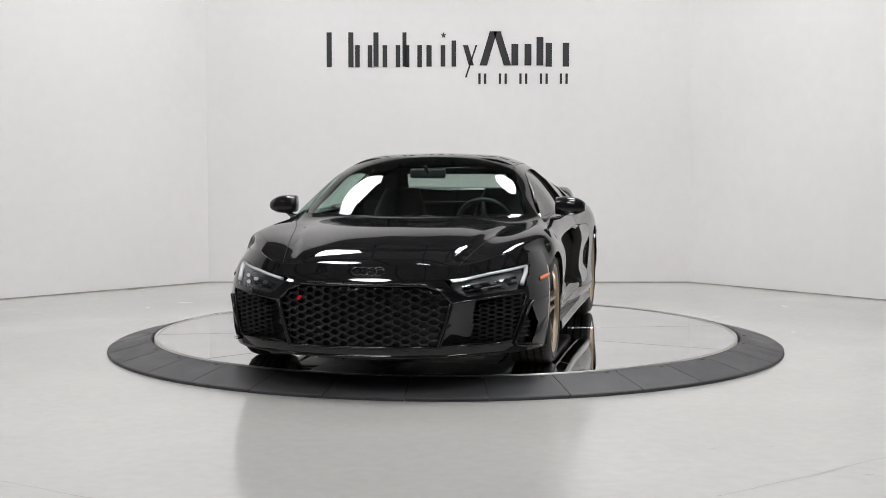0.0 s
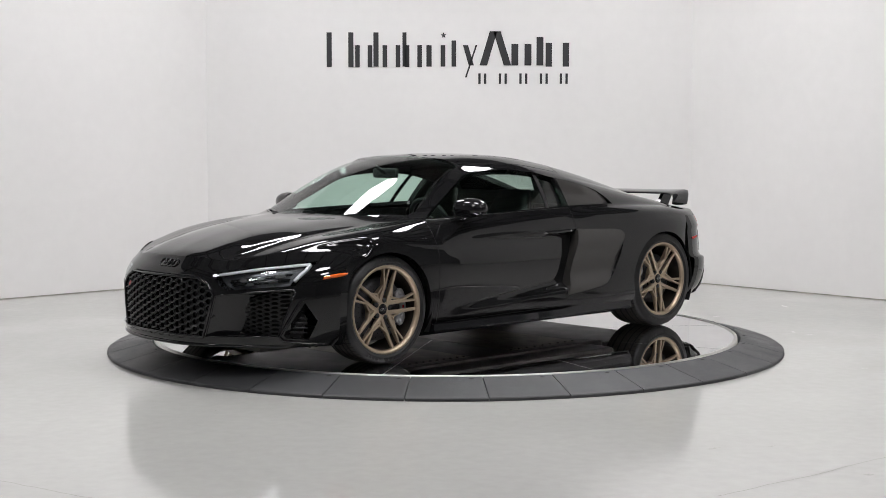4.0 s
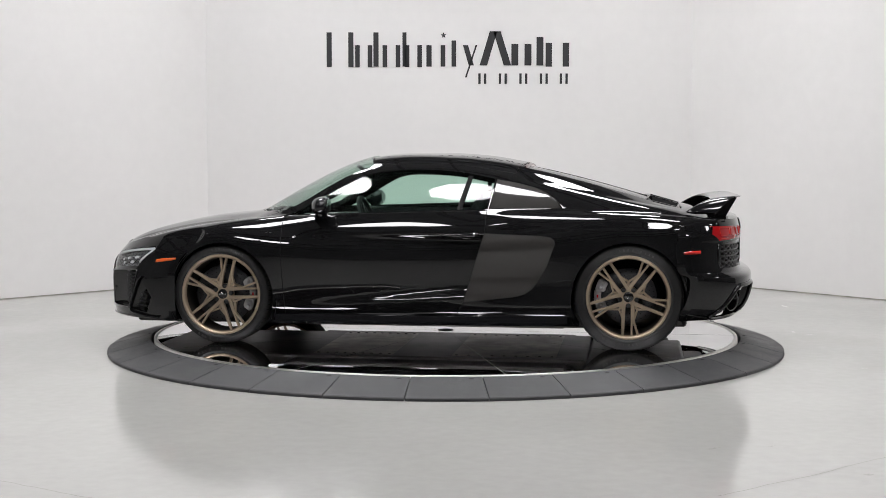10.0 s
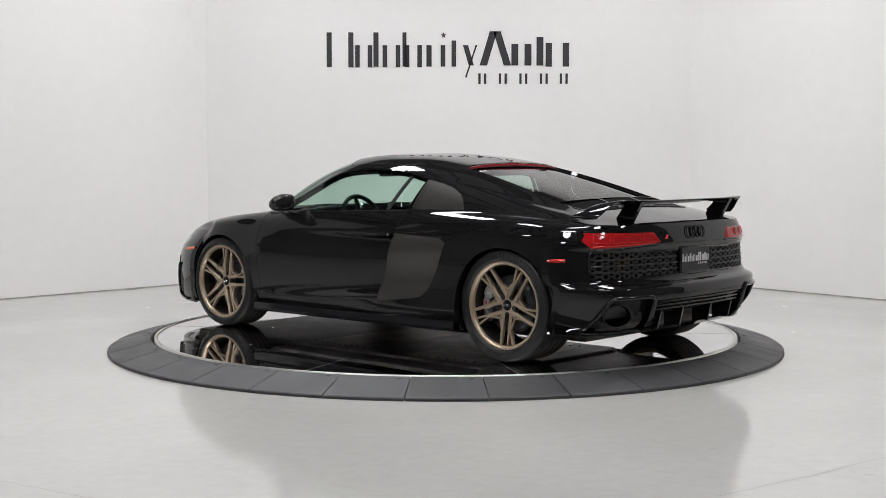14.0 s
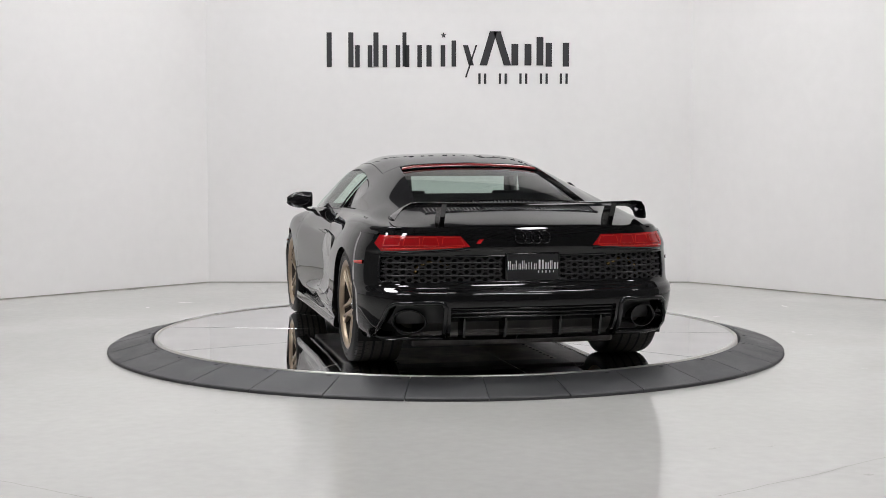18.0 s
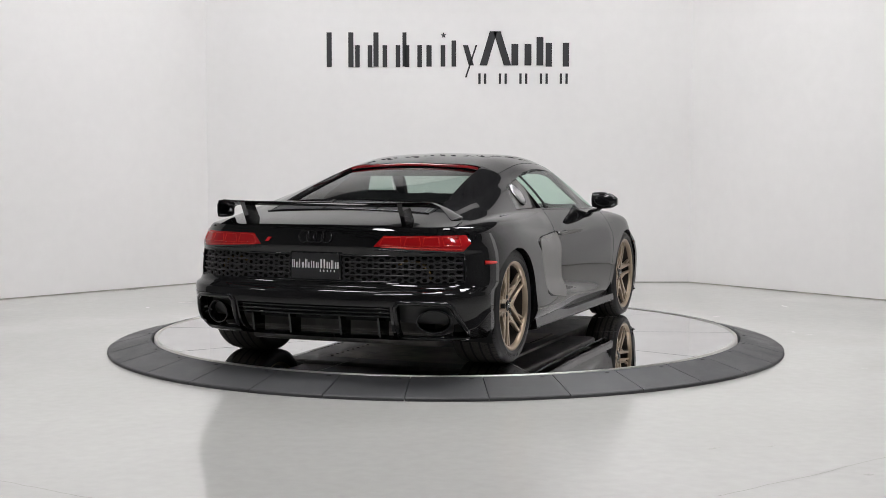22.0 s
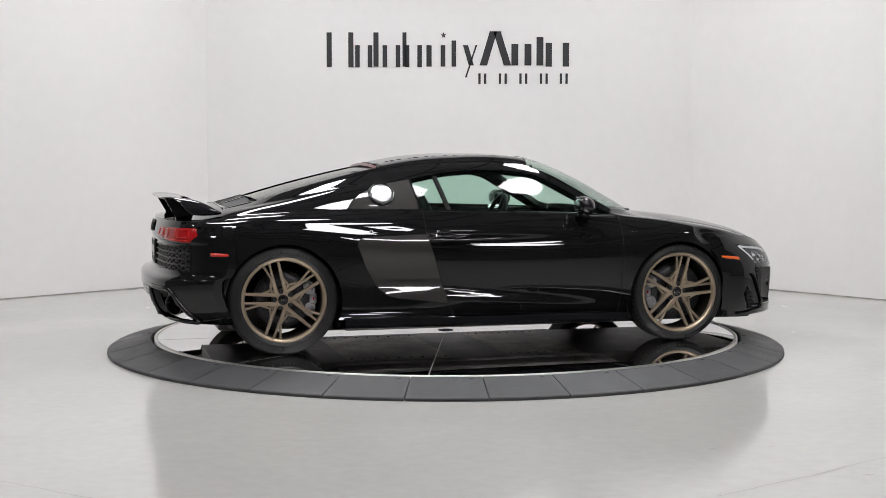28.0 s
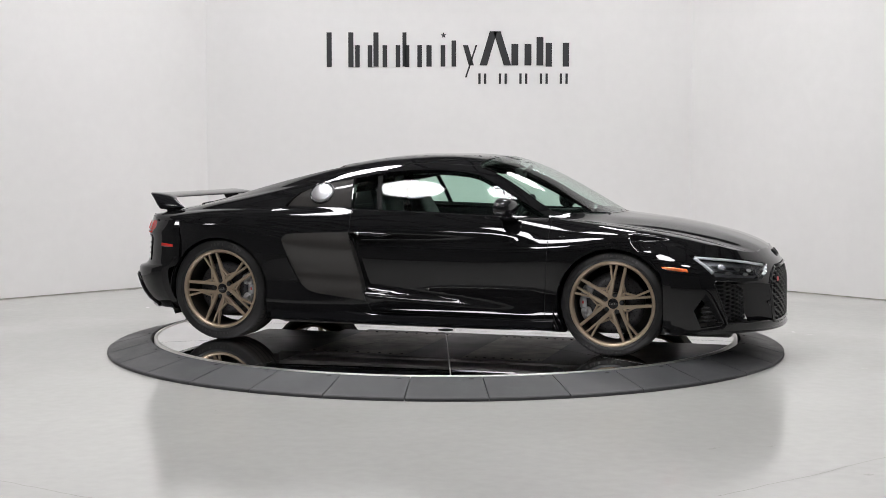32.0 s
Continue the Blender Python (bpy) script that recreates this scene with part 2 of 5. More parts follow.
# ---- turntable ----
def make_turntable():
    thing = empty("turntable")
    bm = bmesh.new()
    lathe(bm, [(0.0001, TABLE_Z - 0.003), (TABLE_R - 0.03, TABLE_Z - 0.003), (TABLE_R - 0.03, 0.004), (0.0001, 0.004)], 180)
    part("base_disc", bm, TRIM, thing, smooth=False)
    for k in range(10):
        a0, a1 = radians(36 * k) + 0.0017, radians(36 * (k + 1)) - 0.0017
        r1 = TABLE_R - 0.036
        out = [(0.06 * math.cos(a), 0.06 * math.sin(a)) for a in (a1, a0)]
        out += [(r1 * math.cos(a0 + (a1 - a0) * i / 16), r1 * math.sin(a0 + (a1 - a0) * i / 16)) for i in range(17)]
        bm = bmesh.new()
        prism(bm, out, TABLE_Z - 0.0028, TABLE_Z, bevel=0.0012)
        part("panel", bm, MIRROR, thing, "mirror-polished sector panel", smooth=False)
    bm = bmesh.new()
    lathe(bm, [(TABLE_R - 0.035, 0.02), (TABLE_R - 0.035, TABLE_Z + 0.003), (TABLE_R - 0.012, TABLE_Z + 0.003), (TABLE_R - 0.010, 0.02)], 180)
    part("rim", bm, TRIM, thing, "bare metal rim")
    bm = bmesh.new()
    lathe(bm, [(0.0001, TABLE_Z + 0.004), (0.05, TABLE_Z + 0.004), (0.055, TABLE_Z)], 32)
    part("hub_cap", bm, SATIN, thing)
    return tagged(thing, "round mirror-polished turntable with radial seams", "turntable")


def make_ramp():
    thing = empty("turntable_ramp")
    n = 32
    for k in range(n):
        a0 = radians(-95.6 + 11.25 * k) + 0.0012
        a1 = a0 + radians(11.25) - 0.0024
        bm = bmesh.new()
        prof = [(RING_R, 0.001), (RING_R, 0.016), (RING_R - 0.006, 0.021), (TABLE_R + 0.012, TABLE_Z + 0.001), (TABLE_R + 0.006, TABLE_Z - 0.004), (TABLE_R + 0.006, 0.001)]
        rows = []
        for i in range(7):
            a = a0 + (a1 - a0) * i / 6
            rows.append([bm.verts.new((r * math.cos(a), r * math.sin(a), z)) for r, z in prof])
        m = len(prof)
        for r0, r1 in zip(rows, rows[1:]):
            for j in range(m):
                bm.faces.new((r0[j], r0[(j + 1) % m], r1[(j + 1) % m], r1[j]))
        bm.faces.new(rows[0])
        bm.faces.new(rows[-1][::-1])
        bmesh.ops.recalc_face_normals(bm, faces=bm.faces)
        tile = part("ramp_tile", bm, RUBBER_RAMP, thing, smooth=False)
        a = a1 - 0.03
        bm = bmesh.new()
        r = TABLE_R + 0.035
        lathe(bm, [(0.0001, 0.0035), (0.013, 0.0035), (0.015, 0.001)], 12, pose(r * math.cos(a), r * math.sin(a), TABLE_Z - 0.007))
        part("bolt_hole", bm, RUBBER_DARK, tile)
    return tagged(thing, "ring of dark grey rubber ramp tiles round the turntable", "ramp")


turntable = make_turntable()
make_ramp()


# ---- the car: x forward, y to its left, z up from the table, origin between the axles ----
FRONT_AXLE, REAR_AXLE = 1.325, -1.325
NOSE, TAIL = 2.305, -2.09

car = empty("sports_car")
tagged(car, "gloss black two-door sports coupe with bronze wheels and rear wing", "car")


def plan_front(y):
    return 0.80 * (1 - np.sqrt(np.clip(1 - (np.abs(y) / 0.965) ** 2.5, 0.02, 1)))


def plan_rear(y):
    q = np.abs(y) / 0.965
    return 0.11 * q ** 2 + 0.40 * (1 - np.sqrt(np.clip(1 - q ** 7, 0.02, 1)))


def ramp01(t):
    t = np.clip(t, 0, 1)
    return t * t * (3 - 2 * t)


def sweep(s, y):
    return -ramp01((s - 1.1) / 1.15) * plan_front(y) + ramp01((-s - 1.15) / 0.95) * plan_rear(y)


# feature curves along the body: y and z over x
CURVES = [
    (pchip([-2.2, -1.8, -1.325, -0.95, -0.5, 0.6, 0.95, 1.325, 1.7, 2.3], [0.70, 0.80, 0.885, 0.885, 0.872, 0.865, 0.870, 0.88, 0.86, 0.75]),
     pchip([-2.2, -1.6, -0.95, 0.0, 0.95, 1.7, 2.3], [0.22, 0.185, 0.150, 0.140, 0.135, 0.15, 0.16])),
    (pchip([-2.2, -1.85, -1.70, -1.325, -0.9, -0.4, 0.3, 0.8, 1.325, 1.7, 1.85, 2.3], [0.60, 0.885, 0.935, 0.955, 0.978, 0.950, 0.916, 0.916, 0.95, 0.925, 0.868, 0.55]),
     pchip([-2.2, -1.3, 0.0, 1.3, 2.3], [0.30, 0.28, 0.255, 0.27, 0.28])),
    (pchip([-2.2, -1.85, -1.70, -1.325, -0.9, -0.4, 0.3, 0.8, 1.325, 1.7, 1.85, 2.3], [0.60, 0.895, 0.945, 0.970, 0.962, 0.948, 0.944, 0.947, 0.966, 0.935, 0.872, 0.55]),
     pchip([-2.2, -1.3, -0.9, -0.4, 0.3, 1.3, 2.3], [0.46, 0.46, 0.41, 0.40, 0.43, 0.46, 0.44])),
    (pchip([-2.2, -1.85, -1.70, -1.325, -0.9, -0.4, 0.3, 0.8, 1.325, 1.7, 1.85, 2.3], [0.60, 0.885, 0.938, 0.968, 0.964, 0.956, 0.953, 0.956, 0.962, 0.922, 0.865, 0.55]),
     pchip([-2.2, -1.8, -1.325, -0.4, 0.4, 1.325, 1.7, 2.0, 2.3], [0.66, 0.67, 0.66, 0.590, 0.585, 0.62, 0.60, 0.56, 0.50])),
    (pchip([-2.2, -1.85, -1.70, -1.325, -0.9, -0.4, 0.3, 0.8, 1.325, 1.7, 2.0, 2.3], [0.60, 0.855, 0.907, 0.933, 0.916, 0.901, 0.899, 0.904, 0.918, 0.885, 0.81, 0.74]),
     pchip([-2.2, -1.8, -1.325, -0.4, 0.4, 0.95, 1.325, 1.7, 2.0, 2.3], [0.76, 0.79, 0.810, 0.752, 0.740, 0.745, 0.764, 0.712, 0.638, 0.56])),
    (pchip([-2.2, -1.8, -1.325, -0.9, -0.42, 0.2, 0.6, 0.95, 1.325, 1.7, 2.0, 2.3], [0.69, 0.795, 0.812, 0.817, 0.823, 0.835, 0.835, 0.815, 0.817, 0.787, 0.70, 0.62]),
     pchip([-2.2, -1.8, -1.325, -0.9, -0.42, 0.0, 0.6, 0.95, 1.325, 1.55, 1.8, 2.0, 2.3], [0.80, 0.845, 0.880, 0.889, 0.884, 0.873, 0.853, 0.835, 0.803, 0.768, 0.712, 0.655, 0.575])),
    (pchip([-2.2, -1.8, -1.5, -1.2, -0.9, -0.46, -0.07, 0.22, 0.44, 0.67, 0.93, 1.1, 1.325, 1.7, 2.0, 2.3], [0.60, 0.64, 0.66, 0.66, 0.64, 0.61, 0.60, 0.605, 0.625, 0.685, 0.775, 0.74, 0.66, 0.58, 0.52, 0.46]),
     pchip([-2.2, -1.8, -1.5, -1.2, -0.9, -0.46, -0.07, 0.22, 0.44, 0.67, 0.93, 1.1, 1.325, 1.6, 1.8, 2.0, 2.3], [0.79, 0.862, 0.914, 0.972, 1.035, 1.115, 1.165, 1.155, 1.115, 0.99, 0.848, 0.828, 0.800, 0.768, 0.727, 0.675, 0.565])),
    (pchip([-2.2, -1.5, -0.9, -0.46, 0.22, 0.5, 0.93, 1.325, 2.3], [0.36, 0.40, 0.40, 0.39, 0.39, 0.41, 0.48, 0.36, 0.26]),
     pchip([-2.2, -1.9, -1.6, -1.3, -0.9, -0.55, -0.2, 0.1, 0.35, 0.55, 0.8, 1.0, 1.13, 1.3, 1.55, 1.8, 2.0, 2.15, 2.3], [0.795, 0.862, 0.918, 1.010, 1.115, 1.188, 1.232, 1.242, 1.228, 1.182, 1.062, 0.945, 0.860, 0.842, 0.815, 0.772, 0.722, 0.665, 0.572])),
    (pchip([-2.2, 2.3], [0.0, 0.0]),
     pchip([-2.2, -1.9, -1.6, -1.5, -1.3, -0.9, -0.6, -0.35, -0.05, 0.25, 0.48, 0.6, 0.92, 1.12, 1.24, 1.37, 1.52, 1.76, 1.92, 2.08, 2.2, 2.3], [0.80, 0.868, 0.930, 0.962, 1.022, 1.128, 1.198, 1.240, 1.258, 1.254, 1.228, 1.194, 1.042, 0.928, 0.858, 0.842, 0.830, 0.792, 0.755, 0.704, 0.652, 0.572])),
]


def smooth_rows(a, k):
    for _ in range(k):
        a[1:-1] = 0.25 * a[:-2] + 0.5 * a[1:-1] + 0.25 * a[2:]
    return a


NS, NV = 290, 92


def body_grid():
    """The half body as a grid: along the car, and from the sill up to the middle of the roof."""
    s = np.linspace(TAIL, NOSE, NS)
    keys = []
    for fy, fz in CURVES:
        x = s.copy()
        for _ in range(6):
            x = s + sweep(s, fy(x))
        y, z = fy(x), fz(x)
        keys.append(np.stack([x, smooth_rows(y.copy(), 34), smooth_rows(z.copy(), 24)], 1))
    keys = np.array(keys)
    # one row spacing for the whole length
    seg = np.linalg.norm(np.diff(keys, axis=0), axis=2).mean(1)
    u = np.concatenate([[0], np.cumsum(seg)])
    u /= u[-1]
    v = np.linspace(0, 1, NV)
    # keep the belt and the roof rail on grid rows
    out = np.zeros((NS, NV, 3))
    for i in range(NS):
        for c in range(3):
            out[i, :, c] = pchip(u, keys[:, i, c])(v)
    for _ in range(6):
        out[:, 1:-1] = 0.25 * out[:, :-2] + 0.5 * out[:, 1:-1] + 0.25 * out[:, 2:]
        out[:, -1] = 0.5 * out[:, -1] + 0.5 * out[:, -2]
    for _ in range(10):
        out[1:-1] = 0.25 * out[:-2] + 0.5 * out[1:-1] + 0.25 * out[2:]
    out[:, -1, 1] = 0
    return out, u


BODY, BODY_U = body_grid()


BASE_F = pchip([0.09, 0.14, 0.20, 0.42, 0.50, 0.56, 0.62, 0.72], [2.25, 2.302, 2.311, 2.310, 2.297, 2.270, 2.220, 2.13])
BASE_R = pchip([0.18, 0.22, 0.27, 0.34, 0.42, 0.475, 0.495, 0.53, 0.68, 0.72, 0.80, 0.86, 0.92], [-1.98, -2.04, -2.095, -2.125, -2.142, -2.138, -2.085, -2.062, -2.054, -2.066, -2.052, -2.028, -1.99])
TUCK_F = pchip([0.09, 0.14, 0.25, 0.45, 0.58, 0.66, 0.72], [0.955, 0.965, 0.99, 1.0, 0.985, 0.955, 0.92])
TUCK_R = pchip([0.18, 0.26, 0.36, 0.55, 0.70, 0.80, 0.90], [0.95, 0.980, 0.993, 1.0, 0.988, 0.950, 0.90])


def front_x(y, z):
    return BASE_F(z) - plan_front(y / TUCK_F(z))


def rear_x(y, z):
    return BASE_R(z) + plan_rear(y / TUCK_R(z))


RAW = BODY.copy()


def top_edge(y, front):
    """The height at which the bonnet or the deck meets the front or rear face at this y."""
    rows = range(NS * 3 // 4, NS) if front else range(NS // 4, -1, -1)
    last = None
    for i in rows:
        pr = RAW[i, NV * 2 // 5:]
        if abs(y) > pr[:, 1].max():
            continue
        z = float(np.interp(abs(y), pr[::-1, 1], pr[::-1, 2]))
        x = float(np.interp(abs(y), pr[::-1, 1], pr[::-1, 0]))
        g = x - float(front_x(y, z)) if front else float(rear_x(y, z)) - x
        if g >= 0:
            return z if last is None else last[1] + (z - last[1]) * (0 - last[0]) / (g - last[0] + 1e-9)
        last = (g, z)
    return last[1] if last else 0.6


def soft_min(a, b, k):
    """The smaller of two values, with the corner between them rounded."""
    h = np.clip(0.5 + 0.5 * (b - a) / k, 0, 1)
    return b * (1 - h) + a * h - k * h * (1 - h)


BODY[..., 0] = np.where(BODY[..., 0] > 1.2, soft_min(BODY[..., 0], front_x(BODY[..., 1], BODY[..., 2]) - 0.002, 0.03), BODY[..., 0])
BODY[..., 0] = np.where(BODY[..., 0] < -1.2, -soft_min(-BODY[..., 0], -rear_x(BODY[..., 1], BODY[..., 2]) - 0.002, 0.03), BODY[..., 0])
for _ in range(14):
    way = ramp01((np.abs(BODY[1:-1, 1:-1, 0]) - 1.15) / 0.3) * (1 - ramp01((BODY[1:-1, 1:-1, 0] - 1.75) / 0.2)) * (1 - ramp01((-BODY[1:-1, 1:-1, 0] - 1.75) / 0.15))
    mean = 0.25 * (BODY[:-2, 1:-1] + BODY[2:, 1:-1] + BODY[1:-1, :-2] + BODY[1:-1, 2:])
    BODY[1:-1, 1:-1] += 0.5 * way[..., None] * (mean - BODY[1:-1, 1:-1])

# a calmer bonnet, and rear pillars that bulge between belt and roof
vv = np.linspace(0, 1, NV)
for _ in range(60):
    p_ = BODY[1:-1, 1:-1, 0]
    BODY[:, -1, 2] = 0.75 * BODY[:, -2, 2] + 0.25 * BODY[:, -1, 2]
    way = ramp01((p_ - 1.33) / 0.2) * (1 - ramp01((p_ - 1.85) / 0.15)) * ramp01((vv[1:-1] - BODY_U[6] + 0.01) / 0.05)[None, :]
    mean = 0.25 * (BODY[:-2, 1:-1] + BODY[2:, 1:-1] + BODY[1:-1, :-2] + BODY[1:-1, 2:])
    BODY[1:-1, 1:-1] += 0.5 * way[..., None] * (mean - BODY[1:-1, 1:-1])
hh = np.clip((vv - BODY_U[5]) / (BODY_U[6] - BODY_U[5]), 0, 1)[None, :]
rise = 0.013 * 4 * hh * (1 - hh) * ramp01((-BODY[..., 0] - 0.40) / 0.45) * (1 - ramp01((-BODY[..., 0] - 1.35) / 0.4))
ks = np.clip((vv - BODY_U[4]) / (BODY_U[5] - BODY_U[4]), 0, 1)[None, :]
rise = rise + 4 * ks * (1 - ks) * (0.004 + 0.009 * ramp01((-BODY[..., 0] - 0.35) / 0.3)) * (1 - ramp01((-BODY[..., 0] - 1.45) / 0.35)) * (1 - ramp01((BODY[..., 0] - 0.8) / 0.3))
BODY[..., 1] += 0.7 * rise
BODY[..., 2] += 0.7 * rise

# a crease on each side of the bonnet, with a shallow valley towards the wing
crease = BODY[..., 1] - np.interp(BODY[..., 0], [1.0, 2.15], [0.66, 0.40])
valley = ramp01(crease / 0.035) * (1 - ramp01((crease - 0.05) / 0.20)) * ramp01((BODY[..., 0] - 1.20) / 0.35) * (1 - ramp01((BODY[..., 0] - 1.95) / 0.22)) * (BODY[..., 2] > 0.5)
BODY[..., 2] -= 0.007 * valley

ARCH_F, ARCH_R = 0.346, 0.360


def carve_door(v):
    """How far the skin of the door is drawn in towards the intake behind it."""
    edge = float(np.interp(v.z, [0.30, 0.53, 0.74], [-0.28, -0.345, -0.41]))
    along = float(np.clip((0.86 - v.x) / (0.86 - edge), 0, 1)) ** 1.15
    foot = float(np.interp(v.x, [-0.28, 0.9], [0.335, 0.235]))
    up = float(ramp01((v.z - foot) / 0.055) * (1 - ramp01((v.z - 0.69) / 0.05)))
    return 0.072 * along * up


def side_glass_y(v):
    """The side window as one gently curved pane."""
    yb = 0.834 - 0.058 * ((v.x - 0.38) / 0.85) ** 2 - 0.022 * float(ramp01((v.x - 0.30) / 0.4))
    lean = 0.56 + 0.04 * float(ramp01((v.x - 0.35) / 0.5))
    return v.y - (yb - lean * (v.z - 0.868) - 0.90 * (v.z - 0.868) ** 2)


def carve_blade(v):
    """The side blade is hollow, with its foot turned outwards."""
    return 0.030 * float(ramp01((v.z - 0.345) / 0.11) * (1 - ramp01((v.z - 0.52) / 0.20)))


def quarter_y(v):
    """The rear pillar blade bulges a little between its edges."""
    return 0.004 * ((v.z - 0.975) / 0.095) ** 2 + 0.20 * (1.03 - v.z)


def arch(cx, cz, r, n=44):
    return [(cx + r * math.cos(2 * math.pi * k / n), cz + r * math.sin(2 * math.pi * k / n)) for k in range(n)]


def cowl_x(y):
    return 1.235 - 0.30 * (abs(y) / 0.76) ** 2.2


def header_x(y):
    return 0.455 - 0.10 * (abs(y) / 0.6) ** 2


def rear_header_x(y):
    return -0.63 + 0.03 * (abs(y) / 0.6) ** 2


# outlines of the side panels in x, z and of the top panels in x, y
SIDE = {
    "arch_front": arch(FRONT_AXLE - 0.005, 0.322, ARCH_F), "arch_rear": arch(REAR_AXLE, 0.332, ARCH_R),
    "side_blade": [(-0.412, 0.742), (-0.78, 0.730), (-0.835, 0.722), (-0.860, 0.705), (-0.866, 0.68), (-0.815, 0.54), (-0.76, 0.44), (-0.72, 0.39), (-0.67, 0.358), (-0.61, 0.340), (-0.28, 0.30), (-0.345, 0.53)],
    "door": [(0.925, 0.838), (0.92, 0.64), (0.91, 0.43), (0.90, 0.205), (-0.24, 0.225), (-0.28, 0.30), (-0.345, 0.53), (-0.412, 0.742), (-0.42, 0.884), (0.0, 0.873), (0.6, 0.853)],
    "quarter_blade": [(-0.468, 1.082), (-0.60, 1.060), (-0.72, 1.030), (-0.81, 0.995), (-0.86, 0.955), (-0.905, 0.899), (-0.428, 0.893)],
    "side_window": [(0.885, 0.850), (0.67, 0.966), (0.46, 1.082), (0.40, 1.108), (0.32, 1.126), (0.20, 1.138), (0.06, 1.144), (-0.07, 1.142), (-0.25, 1.125), (-0.455, 1.085), (-0.424, 0.891), (0.0, 0.879), (0.6, 0.859)],
    "sill": [(0.97, 0.10), (0.97, 0.200), (0.90, 0.200), (-0.24, 0.220), (-0.97, 0.215), (-0.97, 0.10)],
}
RAIL_Y = pchip([-1.5, -1.2, -0.9, -0.46, -0.07, 0.22, 0.44, 0.67, 0.93, 1.0], [0.60, 0.60, 0.585, 0.56, 0.555, 0.555, 0.575, 0.635, 0.725, 0.73])
HOOD_Y = pchip([0.9, 1.1, 1.325, 1.7, 2.0, 2.3], [0.73, 0.725, 0.665, 0.585, 0.525, 0.46])
TOP = {
    "windshield": [(cowl_x(y), y) for y in (-0.1, 0.0, 0.15, 0.3, 0.42, 0.54, 0.64, 0.71)] + [(x, float(RAIL_Y(x))) for x in (0.90, 0.80, 0.67, 0.55, 0.46, 0.40)] + [(header_x(y), y) for y in (0.54, 0.4, 0.2, 0.0, -0.1)],
    "hood": [(cowl_x(y) + 0.012, y) for y in (-0.1, 0.0, 0.15, 0.3, 0.42, 0.54, 0.64, 0.715)] + [(x, float(HOOD_Y(x))) for x in (1.0, 1.1, 1.2, 1.325, 1.5, 1.7, 1.85, 2.0, 2.15, 2.4)] + [(2.4, -0.1)],
    "roof": [(header_x(y) - 0.006, y) for y in (-0.1, 0.0, 0.2, 0.4, 0.56)] + [(x, float(RAIL_Y(x)) + 0.01) for x in (0.22, 0.0, -0.2, -0.4, -0.58)] + [(rear_header_x(y) + 0.006, y) for y in (0.4, 0.2, 0.0, -0.1)],
    "rear_window": [(rear_header_x(y), y) for y in (-0.1, 0.0, 0.2, 0.35, 0.465)] + [(-0.80, 0.478), (-1.1, 0.505), (-1.30, 0.525), (-1.42, 0.535)] + [(-1.44, 0.45), (-1.455, 0.2), (-1.46, -0.1)],
    "engine_vent": [(-1.466, -0.1), (-1.461, 0.2), (-1.447, 0.45), (-1.43, 0.535), (-1.63, 0.53), (-1.65, 0.2), (-1.655, -0.1)],
    "rear_deck": [(-1.66, -0.1), (-1.655, 0.2), (-1.635, 0.53), (-1.61, 0.60), (-1.8, 0.60), (-2.3, 0.56), (-2.3, -0.1)],
}


def cut_outline(bm, poly, faces, side):
    geom = list(faces) + list({e for f in faces for e in f.edges}) + list({v for f in faces for v in f.verts})
    for k in range(len(poly)):
        (a, b), (c, d) = poly[k - 1], poly[k]
        co, no = ((a, 0, b), (d - b, 0, a - c)) if side else ((a, b, 0), (d - b, a - c, 0))
        geom = bmesh.ops.bisect_plane(bm, geom=geom, dist=2e-5, plane_co=co, plane_no=no)["geom"]


def near(bm, poly, side):
    xs, zs = [p[0] for p in poly], [p[1] for p in poly]
    x0, x1, z0, z1 = min(xs) - 0.02, max(xs) + 0.02, min(zs) - 0.02, max(zs) + 0.02
    out = []
    for f in bm.faces:
        c = f.calc_center_median()
        q = c.z if side else c.y
        if x0 < c.x < x1 and z0 < q < z1 and ((c.y > 0.5) if side else (c.z > 0.5 and f.normal.z > 0.1)):
            out.append(f)
    return out


# openings in the front and rear faces, as y and z
GRILLE = [(-0.35, 0.535), (-0.43, 0.505), (-0.480, 0.445), (-0.415, 0.200), (0.415, 0.200), (0.480, 0.445), (0.43, 0.505), (0.35, 0.535)]
INTAKE = [(0.432, 0.208), (0.492, 0.440), (0.56, 0.452), (0.835, 0.480), (0.846, 0.462), (0.792, 0.214)]
INTAKE_MESH = [(0.530, 0.216), (0.612, 0.425), (0.835, 0.478), (0.846, 0.462), (0.792, 0.214)]
HEADLAMP = [(0.440, 0.562), (0.50, 0.574), (0.68, 0.606), (0.878, 0.634), (0.872, 0.60), (0.842, 0.502), (0.70, 0.490), (0.56, 0.474), (0.51, 0.497)]
POCKET = [(0.874, 0.405), (0.812, 0.222), (0.822, 0.204), (0.888, 0.192), (0.906, 0.30)]
TAILLAMP = [(0.365, 0.728), (0.43, 0.788), (0.875, 0.792), (0.885, 0.745), (0.845, 0.702), (0.60, 0.712)]
BAND = [(-0.845, 0.675), (-0.845, 0.528), (0.845, 0.528), (0.845, 0.675)]
PIPE = [(0.52, 0.222), (0.515, 0.40), (0.535, 0.424), (0.785, 0.418), (0.815, 0.395), (0.885, 0.225), (0.86, 0.212)]
DIFF = [(-0.485, 0.398), (-0.485, 0.225), (0.485, 0.225), (0.485, 0.398)]


